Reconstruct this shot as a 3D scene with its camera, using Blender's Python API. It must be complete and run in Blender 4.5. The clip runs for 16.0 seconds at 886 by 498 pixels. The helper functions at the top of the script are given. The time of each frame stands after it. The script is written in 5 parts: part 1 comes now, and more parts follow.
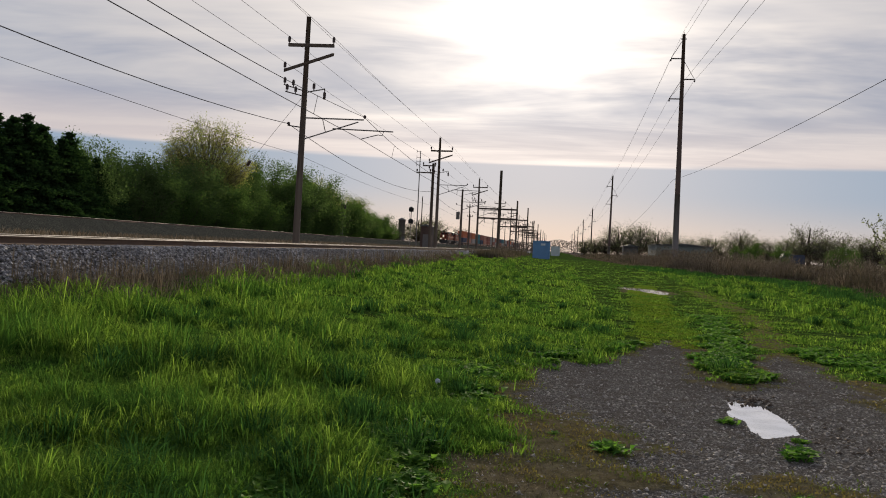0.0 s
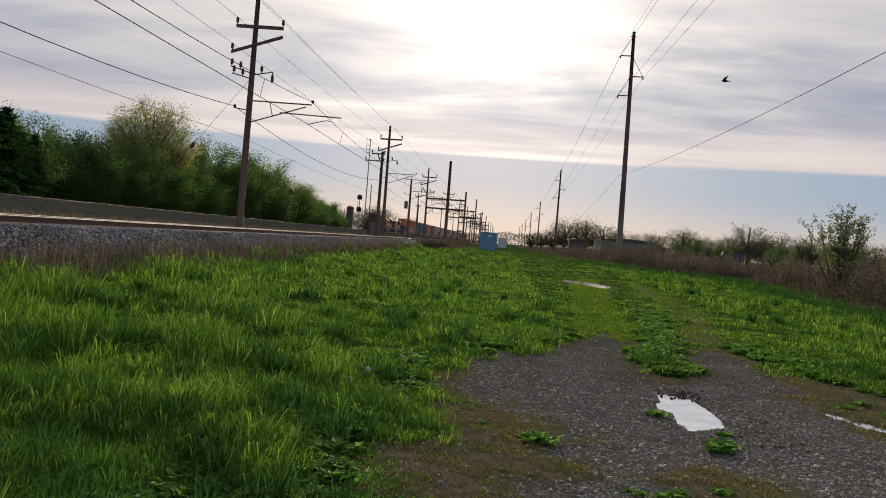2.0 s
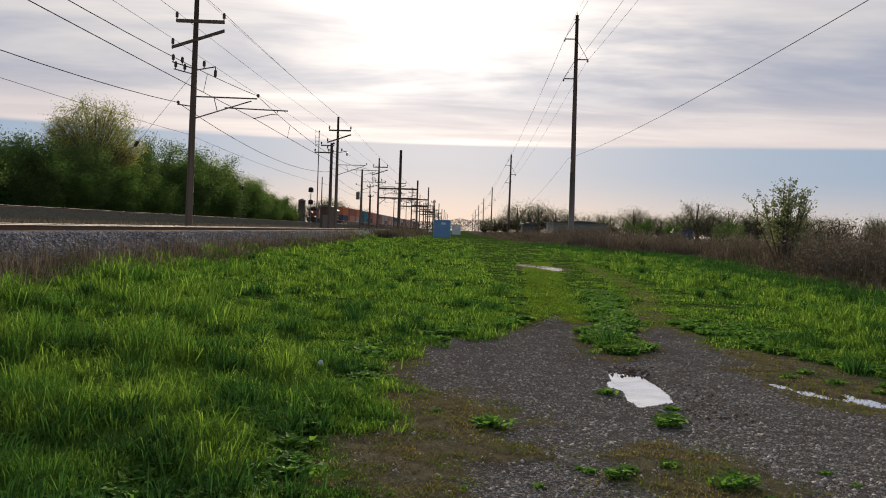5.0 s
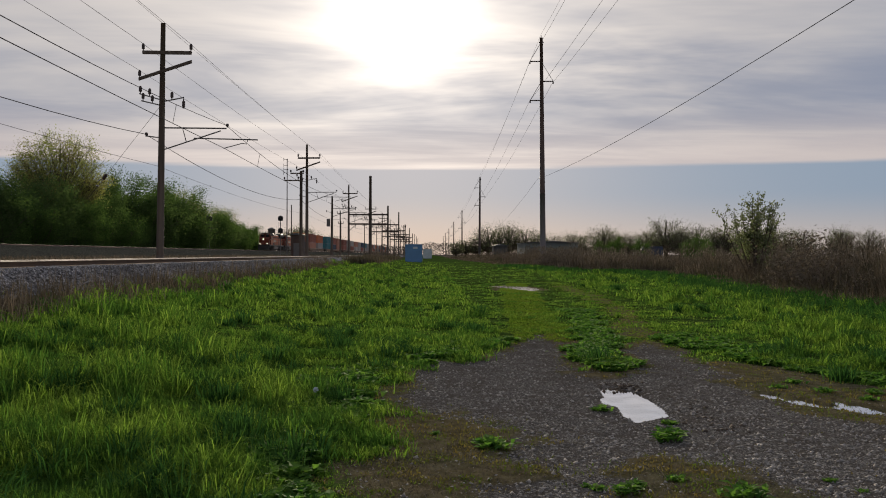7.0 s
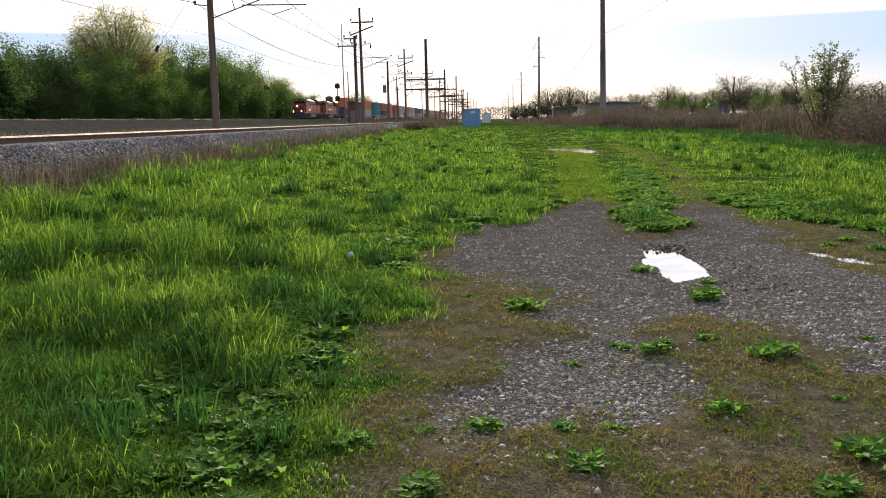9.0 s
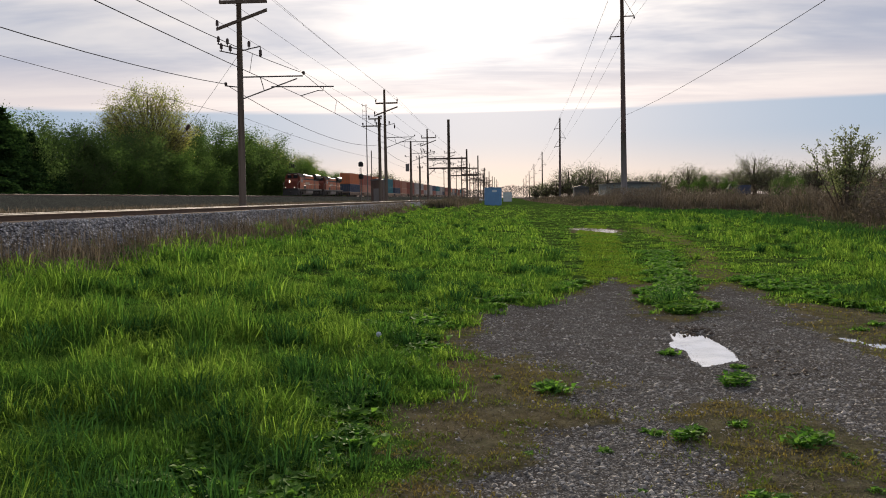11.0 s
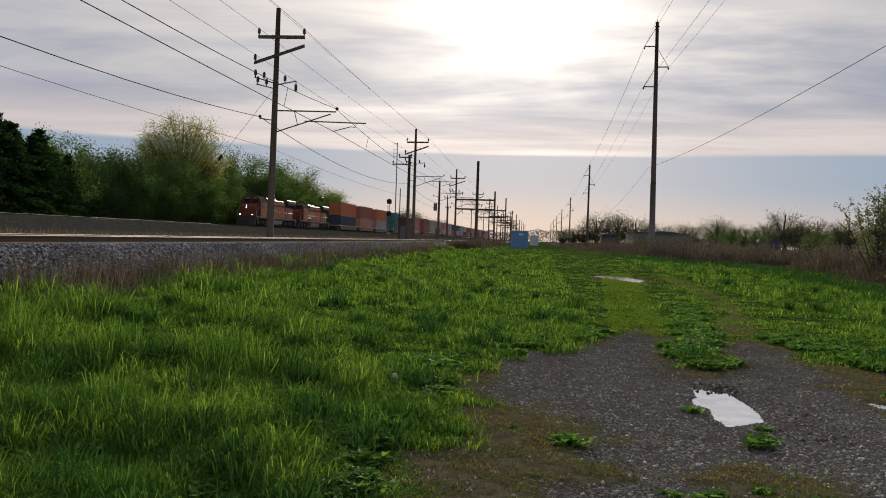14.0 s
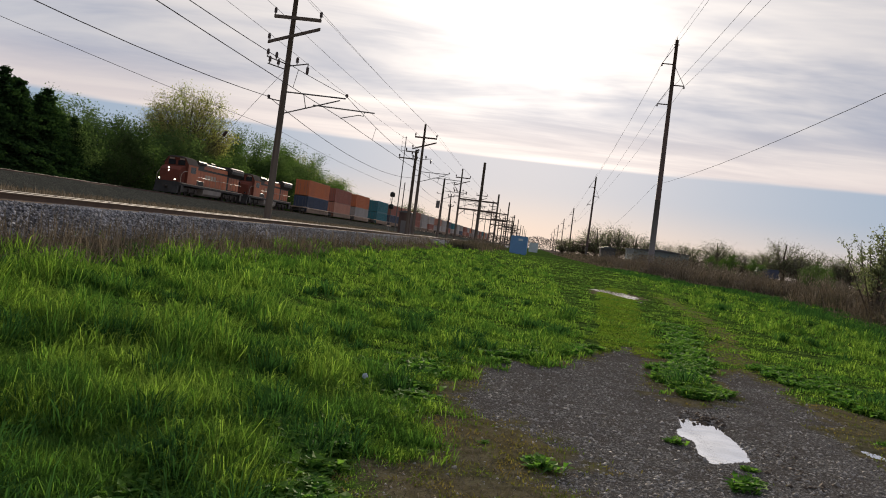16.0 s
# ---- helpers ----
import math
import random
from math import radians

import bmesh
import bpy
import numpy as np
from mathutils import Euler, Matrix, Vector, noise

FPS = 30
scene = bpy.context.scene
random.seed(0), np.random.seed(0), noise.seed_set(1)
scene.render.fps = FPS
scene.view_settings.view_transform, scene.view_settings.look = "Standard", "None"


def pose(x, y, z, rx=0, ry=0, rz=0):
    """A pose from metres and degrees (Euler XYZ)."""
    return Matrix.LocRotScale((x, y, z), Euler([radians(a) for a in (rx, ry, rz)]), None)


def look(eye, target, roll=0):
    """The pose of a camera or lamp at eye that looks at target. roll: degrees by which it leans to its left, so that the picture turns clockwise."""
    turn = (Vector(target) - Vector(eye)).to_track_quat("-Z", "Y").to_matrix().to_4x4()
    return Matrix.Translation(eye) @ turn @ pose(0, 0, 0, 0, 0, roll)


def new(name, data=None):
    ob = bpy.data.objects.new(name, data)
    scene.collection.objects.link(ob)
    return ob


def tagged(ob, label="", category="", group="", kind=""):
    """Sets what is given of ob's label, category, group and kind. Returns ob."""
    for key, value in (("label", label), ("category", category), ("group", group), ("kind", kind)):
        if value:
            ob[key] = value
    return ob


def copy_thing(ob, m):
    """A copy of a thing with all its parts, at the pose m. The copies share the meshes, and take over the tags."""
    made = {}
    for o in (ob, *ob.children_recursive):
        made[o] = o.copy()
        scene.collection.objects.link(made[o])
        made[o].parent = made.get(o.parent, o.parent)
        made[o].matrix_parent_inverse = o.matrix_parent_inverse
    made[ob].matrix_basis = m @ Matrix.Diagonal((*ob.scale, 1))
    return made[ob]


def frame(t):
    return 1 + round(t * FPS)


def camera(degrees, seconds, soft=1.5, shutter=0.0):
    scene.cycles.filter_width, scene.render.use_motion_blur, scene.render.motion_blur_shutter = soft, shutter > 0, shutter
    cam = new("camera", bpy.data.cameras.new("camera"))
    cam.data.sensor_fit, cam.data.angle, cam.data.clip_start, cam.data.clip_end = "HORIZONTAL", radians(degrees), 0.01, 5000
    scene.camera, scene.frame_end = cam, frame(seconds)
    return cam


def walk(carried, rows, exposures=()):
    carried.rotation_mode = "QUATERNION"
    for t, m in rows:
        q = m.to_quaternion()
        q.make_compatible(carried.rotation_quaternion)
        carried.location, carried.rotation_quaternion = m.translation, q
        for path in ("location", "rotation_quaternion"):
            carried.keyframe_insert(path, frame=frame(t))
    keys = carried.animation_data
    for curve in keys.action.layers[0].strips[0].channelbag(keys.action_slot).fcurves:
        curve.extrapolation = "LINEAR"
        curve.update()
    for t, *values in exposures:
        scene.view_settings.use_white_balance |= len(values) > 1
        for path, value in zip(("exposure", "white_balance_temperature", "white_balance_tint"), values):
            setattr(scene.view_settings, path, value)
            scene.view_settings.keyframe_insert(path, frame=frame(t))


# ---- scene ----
DEGREES = 55.13
cam = camera(DEGREES, 16.0, soft=1.0)
PATH = [
    (0.0, 0.007, -0.058, 1.622, 89.790, -2.891, 7.733),
    (0.5, 0.126, 0.030, 1.613, 89.379, -3.561, 8.966),
    (1.0, 0.190, 0.089, 1.615, 89.383, -4.494, 8.199),
    (1.5, 0.152, 0.040, 1.615, 89.535, -4.649, 5.222),
    (2.0, 0.131, 0.041, 1.606, 89.320, -4.418, 4.233),
    (2.5, 0.137, 0.048, 1.610, 88.981, -3.584, 3.631),
    (3.0, 0.143, 0.058, 1.600, 88.939, -2.201, 3.294),
    (5.5, 0.208, -0.031, 1.629, 88.695, -1.686, 0.573),
    (6.0, 0.086, -0.038, 1.624, 90.037, -0.664, 0.298),
    (6.5, -0.023, -0.046, 1.608, 90.213, -0.113, 0.073),
    (7.0, -0.000, -0.000, 1.600, 90.366, -0.148, -0.858),
    (7.5, 0.022, -0.042, 1.620, 90.384, -0.267, -1.911),
    (8.0, 0.172, 0.105, 1.592, 90.543, -0.773, -1.562),
    (8.5, 0.294, 0.131, 1.551, 82.861, -1.831, -1.309),
    (9.0, 0.263, 0.136, 1.560, 81.352, 1.355, 3.136),
    (9.5, 0.213, 0.103, 1.570, 84.206, 1.582, 4.060),
    (12.0, 0.178, 0.070, 1.618, 87.351, -1.128, 6.046),
    (12.5, 0.156, 0.090, 1.610, 87.869, -4.935, 6.211),
    (13.0, 0.148, 0.115, 1.590, 87.629, -4.426, 6.218),
    (13.5, 0.154, 0.147, 1.623, 89.060, 0.430, 6.452),
    (14.0, 0.211, 0.185, 1.620, 89.277, -1.867, 6.357),
    (14.5, 0.305, 0.296, 1.601, 89.397, -4.996, 6.524),
    (15.0, 0.336, 0.397, 1.609, 89.265, -6.949, 6.464),
    (15.5, 0.261, 0.532, 1.628, 89.089, -6.679, 6.297),
    (16.0, 0.276, 0.662, 1.629, 89.145, -7.290, 6.375),
]
EXPOSURES = [(0.0, 0.0), (0.5, 0.08), (1.0, 0.2), (1.5, 0.1), (2.0, 0.05), (2.5, 0.15), (3.0, 0.25), (5.5, 0.05), (6.0, -0.15), (6.5, -0.25), (7.0, -0.25), (7.5, -0.22), (8.0, -0.2), (8.5, 0.25), (9.0, 0.95), (9.5, 0.7),
             (12.0, 0.2), (12.5, 0.1), (13.0, 0.15), (13.5, 0.1), (14.0, -0.05), (14.5, -0.1), (15.0, -0.1), (15.5, 0.1), (16.0, 0.16)]
walk(cam, [(r[0], pose(*r[1:])) for r in PATH], EXPOSURES)

# ---- sky and sun ----
SUN_AZ, SUN_EL = radians(-1.8), radians(16.5)      # azimuth from +y towards +x
SUN_DIR = Vector((math.sin(SUN_AZ) * math.cos(SUN_EL), math.cos(SUN_AZ) * math.cos(SUN_EL), math.sin(SUN_EL)))
sun = new("sun", bpy.data.lights.new("sun", "SUN"))
sun.data.energy, sun.data.angle, sun.data.color = 6.0, radians(7), (1.0, 0.86, 0.66)
sun.matrix_basis = look(SUN_DIR * 100, (0, 0, 0))


class Nodes:
    """Short forms for building a node tree."""

    def __init__(self, tree):
        self.tree = tree
        tree.nodes.clear()

    def add(self, kind):
        return self.tree.nodes.new("ShaderNode" + kind)

    def link(self, a, b):
        self.tree.links.new(a, b)

    def put(self, socket, value):
        if isinstance(value, bpy.types.NodeSocket):
            self.link(value, socket)
        elif value is not None:
            socket.default_value = value

    def math(self, op, a, b=0.0, c=0.0, clamp=False):
        n = self.add("Math")
        n.operation, n.use_clamp = op, clamp
        for s, v in zip(n.inputs, (a, b, c)):
            self.put(s, v)
        return n.outputs[0]

    def ramp(self, value, lo, hi, a=0.0, b=1.0, smooth=True):
        n = self.add("MapRange")
        n.interpolation_type = "SMOOTHSTEP" if smooth else "LINEAR"
        for s, v in zip(n.inputs, (value, lo, hi, a, b)):
            self.put(s, v)
        return n.outputs[0]

    def mix(self, fac, a, b, blend="MIX"):
        n = self.add("Mix")
        n.data_type, n.blend_type = "RGBA", blend
        for s, v in zip((n.inputs[0], n.inputs[6], n.inputs[7]), (fac, a, b)):
            if isinstance(v, tuple) and len(v) == 3:
                v = (*v, 1)
            self.put(s, v)
        return n.outputs[2]

    def noise(self, vec, scale, detail=4.0, rough=0.55, out=0, warp=0.0):
        n = self.add("TexNoise")
        self.put(n.inputs["Vector"], vec)
        n.inputs["Scale"].default_value, n.inputs["Detail"].default_value, n.inputs["Roughness"].default_value = scale, detail, rough
        n.inputs["Distortion"].default_value = warp
        return n.outputs[out]

    def scaled(self, vec, s):
        n = self.add("VectorMath")
        n.operation = "MULTIPLY"
        self.put(n.inputs[0], vec)
        n.inputs[1].default_value = s
        return n.outputs[0]


def make_world():
    w = bpy.data.worlds.new("sky")
    scene.world = w
    w.use_nodes = True
    n = Nodes(w.node_tree)
    coord = n.add("TexCoord").outputs["Generated"]
    sep = n.add("SeparateXYZ")
    n.link(coord, sep.inputs[0])
    x, y, z = sep.outputs
    sky = n.add("TexSky")
    sky.sky_type, sky.sun_disc, sky.sun_elevation, sky.sun_rotation = "NISHITA", False, SUN_EL, SUN_AZ
    sky.air_density, sky.dust_density, sky.ozone_density = 1.0, 1.6, 1.5
    clear = n.mix(1.0, sky.outputs[0], (0.052, 0.052, 0.052), "MULTIPLY")
    # thin haze near the horizon: pinkish low down, grey-blue above
    band = n.mix(n.ramp(z, 0.0, 0.075), (0.60, 0.53, 0.51), (0.30, 0.395, 0.53))
    clear = n.mix(0.9, clear, band)
    # layered cloud sheet seen in perspective
    zz = n.math("ADD", n.math("MAXIMUM", z, 0.0), 0.045)
    comb = n.add("CombineXYZ")
    n.link(n.math("DIVIDE", x, zz), comb.inputs[0])
    n.link(n.math("DIVIDE", y, zz), comb.inputs[1])
    flat = comb.outputs[0]
    rot = n.add("Mapping")
    n.link(flat, rot.inputs[0])
    rot.inputs["Rotation"].default_value = (0, 0, radians(-14))
    rot.inputs["Scale"].default_value = (0.34, 0.75, 1.0)
    c1 = n.noise(rot.outputs[0], 0.55, 6.0, 0.55, warp=0.7)
    c2 = n.noise(rot.outputs[0], 1.5, 5.0, 0.6, warp=0.5)
    cloud = n.math("ADD", n.math("MULTIPLY", c1, 0.65), n.math("MULTIPLY", c2, 0.35))
    edge = n.math("ADD", z, n.math("MULTIPLY", n.math("SUBTRACT", c1, 0.5), 0.016))
    cover = n.ramp(edge, 0.098, 0.104)
    dot = n.add("VectorMath")
    dot.operation = "DOT_PRODUCT"
    n.link(coord, dot.inputs[0])
    dot.inputs[1].default_value = SUN_DIR
    d = n.math("MAXIMUM", dot.outputs["Value"], 0.0)
    glow = n.math("ADD", n.math("MULTIPLY", n.math("POWER", d, 20.0), 0.45), n.math("MULTIPLY", n.math("POWER", d, 105.0), 0.56))
    core = n.math("MULTIPLY", n.math("POWER", d, 600.0), 2.5)
    shade = n.ramp(cloud, 0.41, 0.59)
    cl = n.mix(shade, (0.35, 0.372, 0.452), (0.61, 0.575, 0.57))
    cl = n.mix(n.ramp(d, 0.80, 0.97, 1.0, 0.0), cl, (0.87, 0.925, 1.0), "MULTIPLY")
    cl = n.mix(n.ramp(z, 0.10, 0.17, 0.8, 0.0), cl, (0.70, 0.61, 0.585))
    gl = n.add("VectorMath")
    gl.operation = "SCALE"
    gl.inputs[0].default_value = (1.0, 0.87, 0.71)
    n.link(n.math("ADD", n.math("MULTIPLY", glow, n.ramp(cloud, 0.36, 0.64, 0.35, 1.5)), core), gl.inputs["Scale"])
    lit = n.mix(1.0, cl, gl.outputs[0], "ADD")
    col = n.mix(cover, clear, lit)
    low = n.add("VectorMath")
    low.operation = "SCALE"
    low.inputs[0].default_value = (0.26, 0.15, 0.10)
    n.link(n.math("MULTIPLY", n.math("POWER", d, 24.0), 0.75), low.inputs["Scale"])
    col = n.mix(n.math("SUBTRACT", 1.0, cover), col, n.mix(1.0, col, low.outputs[0], "ADD"))
    # the sky grows dimmer away from the low sun
    dim = n.add("VectorMath")
    dim.operation = "SCALE"
    n.link(col, dim.inputs[0])
    n.link(n.ramp(dot.outputs["Value"], -0.4, 0.75, 0.95, 1.0), dim.inputs["Scale"])
    bg = n.add("Background")
    n.link(dim.outputs[0], bg.inputs[0])
    bg.inputs[1].default_value = 1.0
    out = n.add("OutputWorld")
    n.link(bg.outputs[0], out.inputs[0])


make_world()

# ---- materials ----


def material(name, base, rough=0.8, metal=0.0, var=None, scale=3.0, fine=40.0, amount=0.5, bump=0.0, bump_scale=60.0, spec=0.3, stretch=(1, 1, 1), spread=0.0, space="Object"):
    """A surface with two scales of variation: base to var by coarse noise, plus fine grain and relief."""
    m = bpy.data.materials.new(name)
    m.use_nodes = True
    n = Nodes(m.node_tree)
    vec = n.scaled(n.add("TexCoord").outputs[space] if space == "Object" else n.add("NewGeometry").outputs["Position"], stretch)
    var = var or tuple(c * 0.6 for c in base)
    big = n.ramp(n.noise(vec, scale), 0.38, 0.64)
    col = n.mix(n.math("MULTIPLY", big, amount), base, var)
    grain = n.noise(vec, fine, 3.0)
    col = n.mix(0.35, col, n.mix(grain, (0.55, 0.55, 0.55), (1.3, 1.3, 1.3)), "MULTIPLY") if fine else col
    if spread:
        r = n.add("ObjectInfo").outputs["Random"]
        col = n.mix(1.0, col, n.mix(r, (1 - spread,) * 3, (1 + spread,) * 3), "MULTIPLY")
    b = n.add("BsdfPrincipled")
    n.link(col, b.inputs["Base Color"])
    n.put(b.inputs["Roughness"], n.math("ADD", n.math("MULTIPLY", grain, 0.2), rough - 0.1, clamp=True))
    b.inputs["Metallic"].default_value = metal
    b.inputs["Specular IOR Level"].default_value = spec
    if bump:
        k = n.add("Bump")
        k.inputs["Strength"].default_value, k.inputs["Distance"].default_value = 1.0, bump
        n.link(n.noise(vec, bump_scale, 4.0), k.inputs["Height"])
        n.link(k.outputs[0], b.inputs["Normal"])
    o = n.add("OutputMaterial")
    n.link(b.outputs[0], o.inputs[0])
    return m


def leaf_material(name, a, b, patch=None, patch_scale=0.5, through_light=0.45, rough=0.55, gloss=0.0, tint=(1.25, 1.38, 0.9)):
    """Leaves or blades: colour varies from piece to piece and in patches, and light shines through them."""
    m = bpy.data.materials.new(name)
    m.use_nodes = True
    n = Nodes(m.node_tree)
    geo = n.add("NewGeometry")
    col = n.mix(geo.outputs["Random Per Island"], a, b)
    if patch:
        f = n.ramp(n.noise(geo.outputs["Position"], patch_scale, 3.0), 0.42, 0.62)
        col = n.mix(n.math("MULTIPLY", f, 0.8), col, n.mix(geo.outputs["Random Per Island"], patch, tuple(c * 1.5 for c in patch)))
    if gloss:
        p = n.add("BsdfPrincipled")
        n.link(col, p.inputs["Base Color"])
        p.inputs["Roughness"].default_value = rough
        p.inputs["Specular IOR Level"].default_value = gloss
    else:
        p = n.add("BsdfDiffuse")
        n.link(col, p.inputs["Color"])
    t = n.add("BsdfTranslucent")
    n.link(n.mix(1.0, col, tint, "MULTIPLY"), t.inputs[0])
    s = n.add("MixShader")
    s.inputs[0].default_value = through_light
    n.link(p.outputs[0], s.inputs[1])
    n.link(t.outputs[0], s.inputs[2])
    o = n.add("OutputMaterial")
    n.link(s.outputs[0], o.inputs[0])
    return m


def glowing(name, colour, strength):
    m = bpy.data.materials.new(name)
    m.use_nodes = True
    n = Nodes(m.node_tree)
    e = n.add("Emission")
    e.inputs[0].default_value, e.inputs[1].default_value = (*colour, 1), strength
    o = n.add("OutputMaterial")
    n.link(e.outputs[0], o.inputs[0])
    return m


def ground_material():
    m = bpy.data.materials.new("ground")
    m.use_nodes = True
    n = Nodes(m.node_tree)
    pos = n.add("NewGeometry").outputs["Position"]
    at = n.add("Attribute")
    at.attribute_name = "cover"
    sep = n.add("SeparateColor")
    n.link(at.outputs["Color"], sep.inputs[0])
    gravel, moss, dry = sep.outputs[0], sep.outputs[1], sep.outputs[2]
    fine = n.noise(pos, 55.0, 4.0, 0.6)
    mid = n.noise(pos, 6.0, 5.0)
    big = n.noise(pos, 0.7, 4.0)
    vor = n.add("TexVoronoi")
    n.link(pos, vor.inputs["Vector"])
    vor.inputs["Scale"].default_value = 62.0
    sepv = n.add("SeparateColor")
    n.link(vor.outputs["Color"], sepv.inputs[0])
    stone = n.mix(n.math("POWER", sepv.outputs[0], 2.2), (0.085, 0.080, 0.076), (0.39, 0.37, 0.345))
    stone = n.mix(n.ramp(n.noise(pos, 1.3, 4.0), 0.40, 0.62, 0, 0.5), stone, (0.105, 0.093, 0.083))
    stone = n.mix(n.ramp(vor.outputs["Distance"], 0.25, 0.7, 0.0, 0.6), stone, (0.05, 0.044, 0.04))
    stone = n.mix(n.ramp(mid, 0.45, 0.68, 0, 0.6), stone, (0.085, 0.072, 0.06))
    earth = n.mix(n.ramp(mid, 0.35, 0.65), (0.075, 0.060, 0.044), (0.17, 0.14, 0.10))
    mossy = n.mix(n.ramp(fine, 0.35, 0.6), (0.12, 0.095, 0.05), n.mix(n.ramp(big, 0.4, 0.6), (0.19, 0.175, 0.04), (0.10, 0.15, 0.035)))
    turf = n.mix(n.ramp(n.noise(pos, 2.2, 5.0), 0.38, 0.64), (0.028, 0.048, 0.012), (0.075, 0.125, 0.028))
    straw = n.mix(n.ramp(mid, 0.35, 0.65), (0.070, 0.056, 0.045), (0.17, 0.14, 0.105))
    col = n.mix(dry, turf, straw)
    col = n.mix(n.ramp(n.math("ADD", moss, n.math("MULTIPLY", n.math("SUBTRACT", mid, 0.5), 0.5)), 0.3, 0.7), col, n.mix(n.ramp(fine, 0.35, 0.62, 0.3, 0.9), mossy, earth))
    col = n.mix(n.ramp(n.math("ADD", gravel, n.math("MULTIPLY", n.math("SUBTRACT", mid, 0.5), 0.6)), 0.35, 0.62), col, stone)
    b = n.add("BsdfDiffuse")
    n.link(col, b.inputs["Color"])
    b.inputs["Roughness"].default_value = 0.6
    k = n.add("Bump")
    k.inputs["Strength"].default_value, k.inputs["Distance"].default_value = 1.0, 0.02
    n.link(n.math("ADD", n.math("MULTIPLY", vor.outputs["Distance"], -0.6), fine), k.inputs["Height"])
    n.link(k.outputs[0], b.inputs["Normal"])
    o = n.add("OutputMaterial")
    n.link(b.outputs[0], o.inputs[0])
    return m


def ballast_material(name, lo, hi):
    m = bpy.data.materials.new(name)
    m.use_nodes = True
    n = Nodes(m.node_tree)
    pos = n.add("NewGeometry").outputs["Position"]
    vor = n.add("TexVoronoi")
    n.link(pos, vor.inputs["Vector"])
    vor.inputs["Scale"].default_value = 15.0
    col = n.mix(vor.outputs["Color"], lo, hi)
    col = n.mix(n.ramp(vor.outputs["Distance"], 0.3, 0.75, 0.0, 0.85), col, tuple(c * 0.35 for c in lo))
    col = n.mix(n.ramp(n.noise(pos, 0.5), 0.45, 0.7, 0, 0.5), col, tuple(c * 0.8 for c in lo))
    b = n.add("BsdfDiffuse")
    n.link(col, b.inputs["Color"])
    b.inputs["Roughness"].default_value = 0.6
    k = n.add("Bump")
    k.inputs["Strength"].default_value, k.inputs["Distance"].default_value, k.invert = 1.0, 0.05, True
    n.link(vor.outputs["Distance"], k.inputs["Height"])
    n.link(k.outputs[0], b.inputs["Normal"])
    o = n.add("OutputMaterial")
    n.link(b.outputs[0], o.inputs[0])
    return m


def water_material():
    """Still water over mud, its sky reflection made stronger than real water's for brightness."""
    m = bpy.data.materials.new("water")
    m.use_nodes = True
    n = Nodes(m.node_tree)
    pos = n.add("NewGeometry").outputs["Position"]
    k = n.add("Bump")
    k.inputs["Strength"].default_value, k.inputs["Distance"].default_value = 0.12, 0.006
    n.link(n.noise(pos, 7.0, 3.0), k.inputs["Height"])
    g = n.add("BsdfGlossy")
    g.inputs["Color"].default_value, g.inputs["Roughness"].default_value = (0.97, 0.97, 0.97, 1), 0.03
    n.link(k.outputs[0], g.inputs["Normal"])
    d = n.add("BsdfDiffuse")
    d.inputs["Color"].default_value = (0.10, 0.085, 0.07, 1)
    s = n.add("MixShader")
    n.put(s.inputs[0], n.ramp(n.noise(pos, 2.5, 3.0), 0.35, 0.6, 0.84, 0.95))
    n.link(d.outputs[0], s.inputs[1])
    n.link(g.outputs[0], s.inputs[2])
    o = n.add("OutputMaterial")
    n.link(s.outputs[0], o.inputs[0])
    return m


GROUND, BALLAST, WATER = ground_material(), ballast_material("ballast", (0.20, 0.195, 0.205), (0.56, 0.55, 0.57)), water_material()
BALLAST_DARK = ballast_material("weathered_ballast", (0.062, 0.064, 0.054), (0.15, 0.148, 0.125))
GRASS = leaf_material("grass_blade", (0.042, 0.100, 0.014), (0.215, 0.310, 0.056), (0.030, 0.080, 0.018), 1.3, 0.5)
GRASS_DARK = leaf_material("coarse_grass", (0.018, 0.052, 0.018), (0.045, 0.105, 0.028), None, 1, 0.4)
WEED = leaf_material("weed_leaf", (0.034, 0.100, 0.018), (0.130, 0.235, 0.045), None, 1, 0.45, 0.7, 0.04)
SEEDLING = leaf_material("moss_tuft", (0.10, 0.10, 0.02), (0.10, 0.16, 0.03), (0.16, 0.11, 0.045), 2.0, 0.35)
LAWN = leaf_material("mossy_lawn", (0.070, 0.135, 0.014), (0.155, 0.215, 0.030), (0.10, 0.125, 0.024), 1.2, 0.4)
STRAW = leaf_material("dry_stalk", (0.050, 0.042, 0.032), (0.24, 0.205, 0.155), (0.075, 0.066, 0.050), 0.5, 0.2, 0.8, 0.0, (1.1, 1.0, 0.9))
BRUSH = leaf_material("brush_stem", (0.042, 0.036, 0.028), (0.185, 0.158, 0.120), (0.056, 0.057, 0.036), 0.35, 0.2, 0.8, 0.0, (1.1, 1.0, 0.9))
LEAF = leaf_material("tree_leaf", (0.036, 0.074, 0.022), (0.100, 0.155, 0.044), (0.058, 0.085, 0.034), 0.10, 0.45, tint=(1.15, 1.25, 0.9))
LEAF_YOUNG = leaf_material("young_leaf", (0.15, 0.18, 0.05), (0.28, 0.29, 0.10), (0.21, 0.18, 0.08), 0.25, 0.45)
LEAF_BUD = leaf_material("budding_leaf", (0.080, 0.095, 0.050), (0.20, 0.205, 0.13), None, 1, 0.4)
NEEDLE = leaf_material("needle", (0.014, 0.034, 0.013), (0.032, 0.060, 0.022), None, 1, 0.25)
